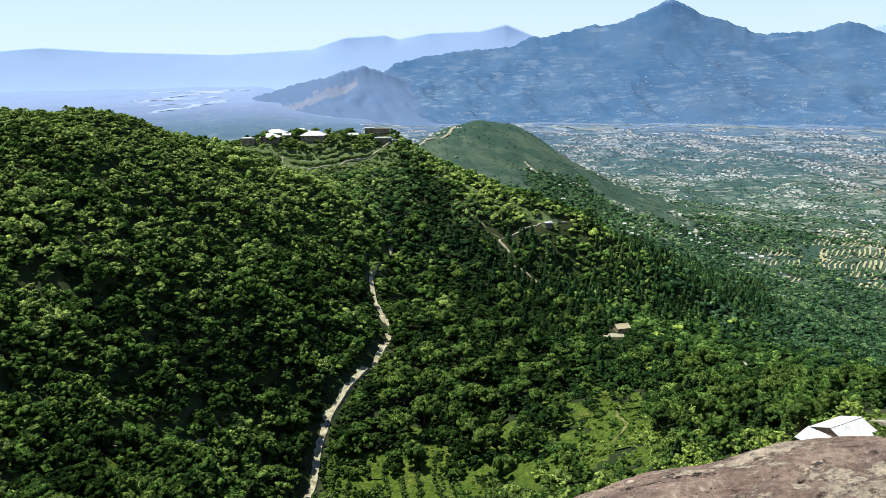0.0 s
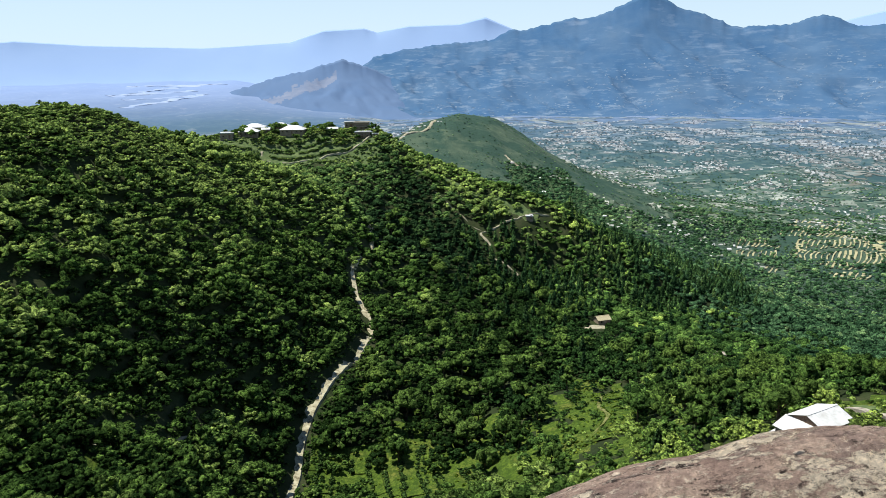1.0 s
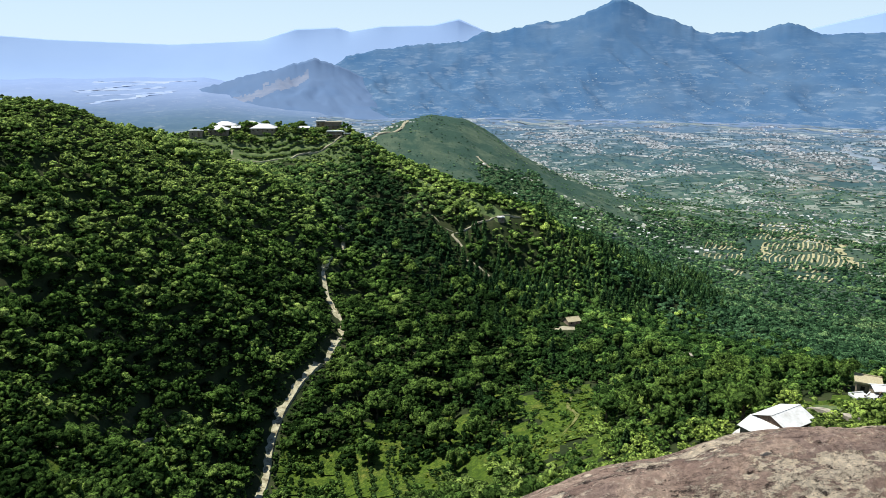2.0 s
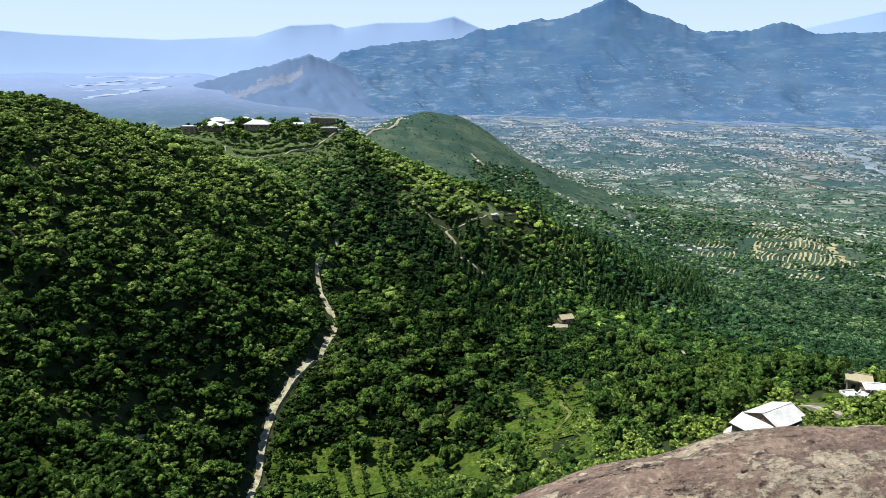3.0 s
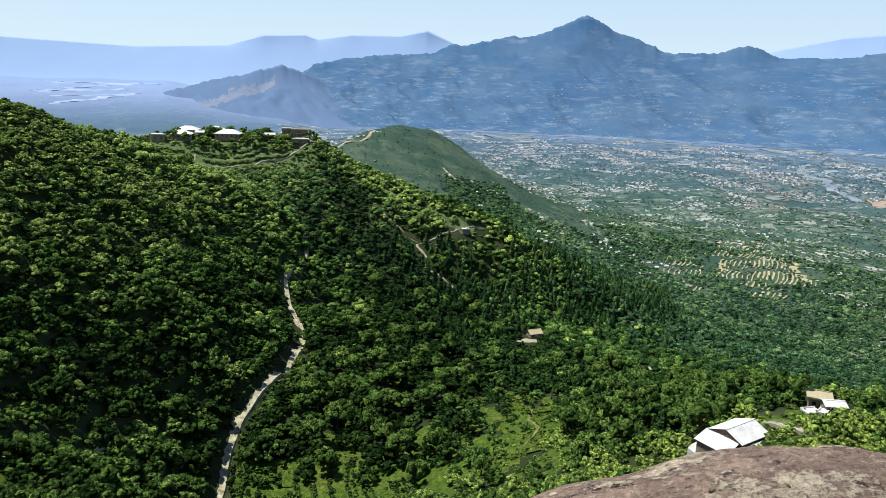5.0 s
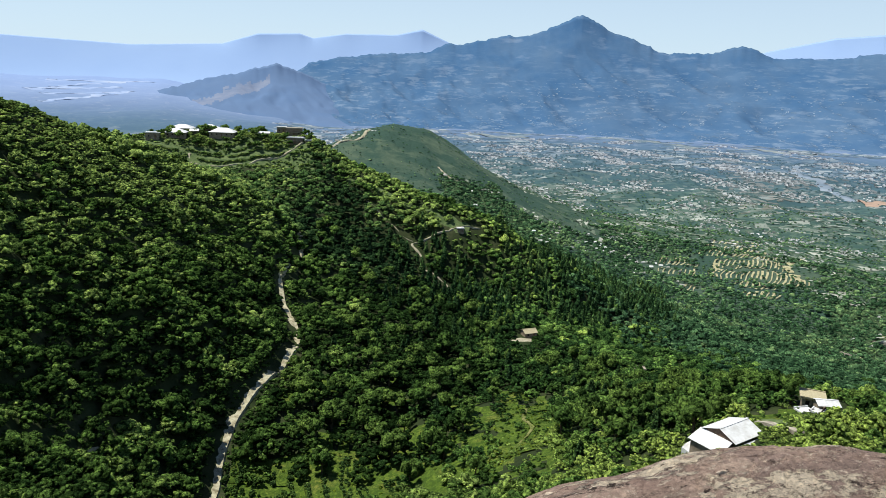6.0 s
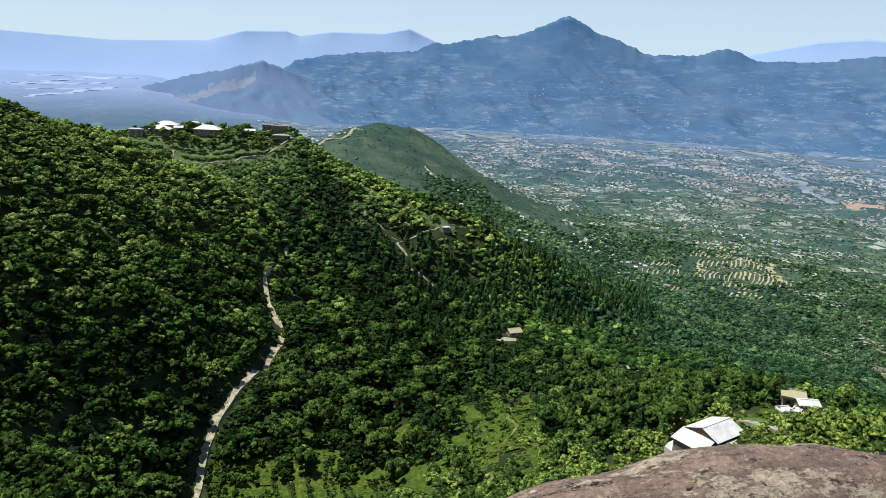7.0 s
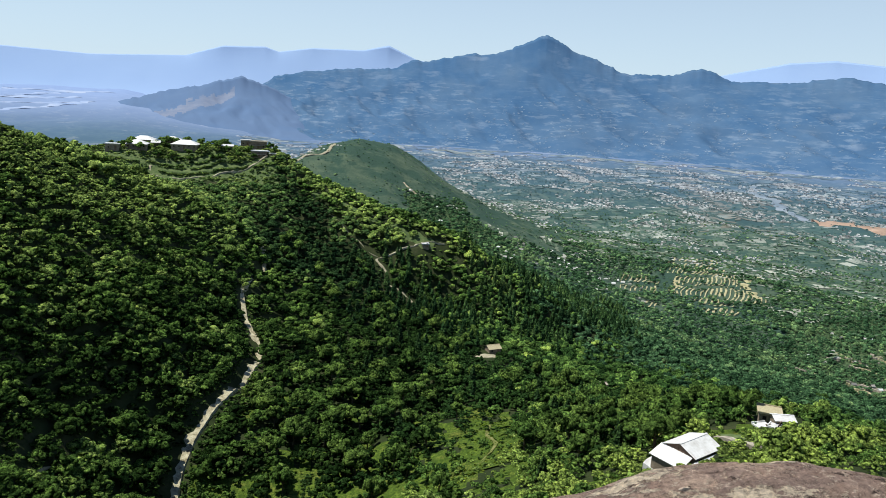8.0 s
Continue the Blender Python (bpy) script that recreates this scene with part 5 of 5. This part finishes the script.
part("lean_to_wall", box(-5.9, -3.36, -2.1, 3.1, -1.8, 0.95), MUD, farm)
part("porch_roof", ribs([(-5.0, -3.15, 1.95), (3.6, -3.15, 1.95), (3.6, -6.0, 1.5), (-5.0, -6.0, 1.5)], 11), TIN, farm, "white porch roof sheets")
for i in range(4):
    part("post", box(-3.2 + i * 2.15, -3.05 + i * 2.15, -5.75, -5.6, -2.2, 1.5), TIMBER, farm)
tarp = tagged(new("sheet_pile"), "white tin sheets leaning beside the house", "tin sheets")
tarp.matrix_world = pose(53.5, 95.2, EYE - 56.6, 0, 0, 26)
for i in range(4):
    part("sheet", slab([(-1.4 + i * 0.2, -1.1, 0.5 + i * 0.12), (1.0 + i * 0.2, -1.2, 0.9 + i * 0.12), (1.1 + i * 0.2, 1.0, 1.2 + i * 0.12), (-1.3 + i * 0.2, 1.2, 0.7 + i * 0.12)], 1.2 if i == 0 else 0.06), TIN, tarp)

# ---- the second farm ----
flat_house(88.8, 116.6, 3.7, 3.4, 2.3, -31, THATCH, "tan mud-walled house with a flat earth roof", z=-60.2)
gable_house(89.2, 113.2, 3.5, 2.8, 2.2, 0.5, -12, TIN, "small house with a bright white tin roof", z=-59.8)
flat_house(84.6, 112.6, 2.6, 1.7, 1.3, 6, TIN, "low white-roofed outbuilding beside the farm", z=-60.3, over=0.25)
flat_house(86.4, 111.4, 1.9, 1.6, 1.0, 40, TIN, "small tilted tin shelter in the yard", z=-59.6, over=0.2)
ribbon("yard_wall", YARD_WALL, 1.1, STONE, "pale dry-stone wall along the farmyard's edge", "wall", 0.9, 0.15)
ribbon("yard", YARD, 4.4, LEDGE, "small grassy farmyard on a terrace", "yard", 0.3, 0.15, 0.3)
ribbon("yard_bank", [(75, 96.5), (79, 100), (83, 104.5)], 3.0, EARTHEN, "bare tan earth bank below the farm", "bank", 0.3, 0.3, 0.0)

# ---- lone huts on the slope ----
gable_house(70.5, 263.5, 5.2, 4.2, 2.2, 1.0, 14, THATCH, "tan thatched mud hut on a bare clearing", over=0.4)
ribbon("clearing", [(62, 255), (67, 257.5), (74, 257.5)], 3.4, EARTHEN, "bare trodden earth in front of a hut", "clearing", 0.4)
flat_house(101.5, 223.6, 3.4, 2.2, 1.8, -10, STONE, "small white-roofed shed among trees", over=0.3)
flat_house(57, 370.5, 3.6, 3.2, 1.4, 0, TIN, "tiny white-roofed hut beside the footpath", over=0.3)

# ---- the hill village ----
V = "hill village"
VILLAGE_PLOTS = []
for args in (
    (flat_house, -111.7, 411, 7.0, 5.6, 3.0, 4, TIN, "square hut with a white flat roof", -38.6),
    (hip_house, -101.3, 420, 11.0, 8.0, 2.4, 2.3, 2, TIN, "long house under a white hipped roof", -38.2),
    (hip_house, -101.0, 434, 12.0, 8.0, 3.2, 2.2, -3, TIN, "white-roofed house on the village top", -37.6),
    (gable_house, -93.0, 428, 4.6, 4.0, 2.4, 0.9, 5, TIN, "small white-roofed outhouse between two houses", -37.6),
    (hip_house, -85.9, 438, 8.6, 6.5, 3.2, 2.0, 0, TIN, "white-roofed cottage between trees", -37.4),
    (hip_house, -76.6, 427, 14.0, 8.5, 2.4, 2.5, -4, TIN, "long low house with a bright white roof", -38.0),
    (gable_house, -55.4, 436, 8.2, 5.0, 2.4, 0.8, 8, TIN, "pale-roofed house half hidden by trees", -38.6),
    (flat_house, -45.2, 447, 5.4, 4.0, 3.2, 0, TIN, "small flat-roofed house behind the trees", -36.6),
    (flat_house, -36.9, 441, 9.0, 6.0, 4.2, -4, STONE, "two-storey house with a pinkish flat roof", -37.6, 2),
    (flat_house, -35.5, 429, 8.6, 5.0, 3.4, -3, TIN, "house with a white roof slab and verandah", -41.4, 2),
    (flat_house, -27.8, 427, 3.4, 2.6, 1.6, 0, TIN, "tiny white-roofed shed below the village", -40.8),
):
    if args[0] is flat_house:
        f, hx, hy, L, W, h, turn, mat, label, z = args[:10]
        ob = f(hx, hy, L, W, h, turn, mat, label, z=z - 1.0, storeys=args[10] if len(args) > 10 else 1)
    else:
        f, hx, hy, L, W, h, rise, turn, mat, label, z = args
        ob = f(hx, hy, L, W, h, rise, turn, mat, label, z=z - 1.0)
    tagged(ob, group=V)
    VILLAGE_PLOTS.append((hx, hy, L))
VILLAGE_TERRACES = [[(-92, 409), (-84, 411), (-76, 412)], [(-84, 404), (-72, 404.5), (-62, 407), (-54, 411)], [(-70, 409), (-62, 412), (-54, 418)],
                    [(-68, 414), (-61, 418), (-55, 424)], [(-58, 409), (-50, 413), (-42, 420)], [(-112, 402), (-104, 403), (-97, 405)]]
for ln in VILLAGE_TERRACES:
    tagged(ribbon("village_terrace", ln, 3.4, LEDGE, "curved grassy terrace ledge below the village", "terrace", 0.5, 0.2, 0.4), group="village terraces")


# ---- scrub between the village terraces ----
x, y, rng = scatter(2.1, 396, 462, 451, -17, -2)
m = (x > -122) & (x < -22) & (y > 396) & (near_line(x, y, VILLAGE_ROAD) > 2.0) & (rng.uniform(0, 1, len(x)) < 0.95)
for ln in VILLAGE_TERRACES:
    m &= near_line(x, y, ln) > 1.9
for hx, hy, hr in VILLAGE_PLOTS:
    m &= np.hypot((x - hx), (y - hy + 1.5) * 1.3) > hr * 0.62
x, y = x[m], y[m]
size = np.where(y < 416, rng.uniform(0.9, 2.1, len(x)), rng.uniform(1.5, 3.4, len(x)))
for ln in VILLAGE_TERRACES:
    hx, hy = smooth_line(ln, 9)
    x, y = np.append(x, hx + rng.normal(0, 0.3, len(hx))), np.append(y, hy - 2.6 + rng.normal(0, 0.3, len(hx)))
    size = np.append(size, rng.uniform(1.3, 2.1, len(hx)))
cover("shrub_cover", BUSH_FAR, x, y, size * 1.4, size * rng.uniform(0.55, 0.9, len(x)), BROAD, "low scrub and hedges between village terraces", "shrubs", 16)


# ---- single trees ----
def tapered(bm, p, q, r0, r1, n=6):
    d = (q - p).normalized()
    u = d.orthogonal().normalized()
    v = d.cross(u)
    ring = [[bm.verts.new(c + (u * math.cos(2 * math.pi * i / n) + v * math.sin(2 * math.pi * i / n)) * r) for i in range(n)] for c, r in ((p, r0), (q, r1))]
    for i in range(n):
        bm.faces.new((ring[0][i], ring[0][(i + 1) % n], ring[1][(i + 1) % n], ring[1][i]))


CROWN = leaf_material("tree crown leaves", (0.018, 0.045, 0.013), (0.054, 0.106, 0.030), (0.130, 0.200, 0.052))
CROWN_PINE = leaf_material("pine crown needles", (0.014, 0.036, 0.018), (0.028, 0.066, 0.03), (0.05, 0.095, 0.035))


def tree(kind, seed):
    rng = np.random.default_rng(seed)
    top = new("tree" if kind == "broad" else "pine_tree")
    bm = bmesh.new()
    tips = []
    if kind == "broad":
        fork = Vector((rng.uniform(-.04, .04), rng.uniform(-.04, .04), 0.34))
        tapered(bm, Vector((0, 0, -0.08)), fork, 0.035, 0.024)
        for i in range(6):
            a = i * 1.05 + rng.uniform(-.3, .3)
            tip = fork + Vector((math.cos(a) * rng.uniform(.14, .27), math.sin(a) * rng.uniform(.14, .27), rng.uniform(.14, .42)))
            tapered(bm, fork, tip, 0.016, 0.006, 5)
            tips.append(tip)
        c = np.array([tuple(t) for t in tips + [fork + Vector((0, 0, 0.35))]])
        c = np.concatenate([c, c[:6] * [0.6, 0.6, 1] + rng.normal(0, 0.05, (6, 3)) + [0, 0, 0.08], c[:6] + rng.normal(0, 0.09, (6, 3))])
        r = np.concatenate([rng.uniform(0.12, 0.19, 7), rng.uniform(0.09, 0.14, 12)])
        leaves = with_sprays(rng, clumps(rng, c, r, 8, 2, 0.5, 120), c, r, 110, 0.05, 0.5)
    else:
        tapered(bm, Vector((0, 0, -0.08)), Vector((0, 0, 0.9)), 0.024, 0.005)
        for i in range(12):
            a, h = i * 2.4, 0.2 + i * 0.055
            tapered(bm, Vector((0, 0, h)), Vector((math.cos(a) * (1 - h) * .25, math.sin(a) * (1 - h) * .25, h + 0.03)), 0.007, 0.003, 4)
        leaves = pine(rng, 8, 10, 120, 0.06)
    part("trunk", bm, BARK, top)
    crown = new("crown", leafy_mesh("crown", *leaves, CROWN if kind == "broad" else CROWN_PINE, np.full(len(leaves[1]), rng.uniform(0.25, 0.75))))
    crown.parent = top
    return top


broad = [tagged(tree("broad", 400 + i), "leafy green tree standing on the wooded slope", "tree", "trees on the slope") for i in range(5)]
pines = [tagged(tree("pine", 420 + i), "dark narrow pine standing among the scrub", "tree", "pines on the slope") for i in range(3)]
rng = np.random.default_rng(430)
x, y, _ = scatter(8.4, 112, 250, 431, -13, 36)
m = free(x, y) & (x > -18) & (~grassy_slope(x, y) | (np.sin(x * 9.1) > 0.4))
for hx, hy, hr in HOMES:
    for k in (4, 8, 12, 16):
        m &= np.hypot(x * (1 + k / np.hypot(x, y)) - hx, y * (1 + k / np.hypot(x, y)) - hy) > hr + 1.5
for ln in STRIPS + GLADES + [MEADOW]:
    for k in (3, 7, 11):
        m &= near_line(x * (1 + k / np.hypot(x, y)), y * (1 + k / np.hypot(x, y)), ln) > 3.0
x, y = x[m], y[m]
z = land(x, y)
used = set()
for i in range(len(x)):
    src, q = (broad, rng.integers(0, 5)) if rng.uniform() < 0.8 else (pines, rng.integers(0, 3))
    h = rng.uniform(5.0, 9.0)
    wide = rng.uniform(0.85, 1.25)
    m4 = pose(x[i], y[i], z[i], 0, 0, rng.uniform(0, 360))
    ob = src[q] if (id(src), q) not in used else copy_thing(src[q], m4)
    used.add((id(src), q))
    ob.matrix_basis = m4 @ Matrix.Diagonal((h * wide, h * wide, h, 1))
x, y, _ = scatter(8.6, 250, 345, 433, -3, 14)
m = free(x, y) & (near_line(x, y, DARK_GROVE) < 25)
x, y = x[m], y[m]
z = land(x, y)
for i in range(len(x)):
    src, q = (broad, rng.integers(0, 5)) if rng.uniform() < 0.5 else (pines, rng.integers(0, 3))
    h, m4 = rng.uniform(6.0, 9.5), pose(x[i], y[i], z[i], 0, 0, rng.uniform(0, 360))
    ob = copy_thing(src[q], m4)
    ob.matrix_basis = m4 @ Matrix.Diagonal((h, h, h, 1))
    tagged(ob, "tall dark tree in the shady grove on the slope", group="trees in the grove")
x, y, _ = scatter(6.2, 400, 462, 441, -17, -2)
m = (x > -122) & (x < -24) & (y > 412) & (rng.uniform(0, 1, len(x)) < 0.72) & (near_line(x, y, VILLAGE_ROAD) > 3)
for hx, hy, hr in VILLAGE_PLOTS:
    m &= np.hypot(x - hx, (y - hy) * 1.3) > hr * 0.55
x, y = x[m], y[m]
z = land(x, y)
for i in range(len(x)):
    ob = copy_thing(broad[rng.integers(0, 5)], pose(x[i], y[i], z[i], 0, 0, rng.uniform(0, 360)))
    h = rng.uniform(3.2, 6.2)
    ob.matrix_basis = pose(x[i], y[i], z[i], 0, 0, rng.uniform(0, 360)) @ Matrix.Diagonal((h * 1.2, h * 1.2, h, 1))
    tagged(ob, "dark leafy tree beside the village houses", group="trees round the village")
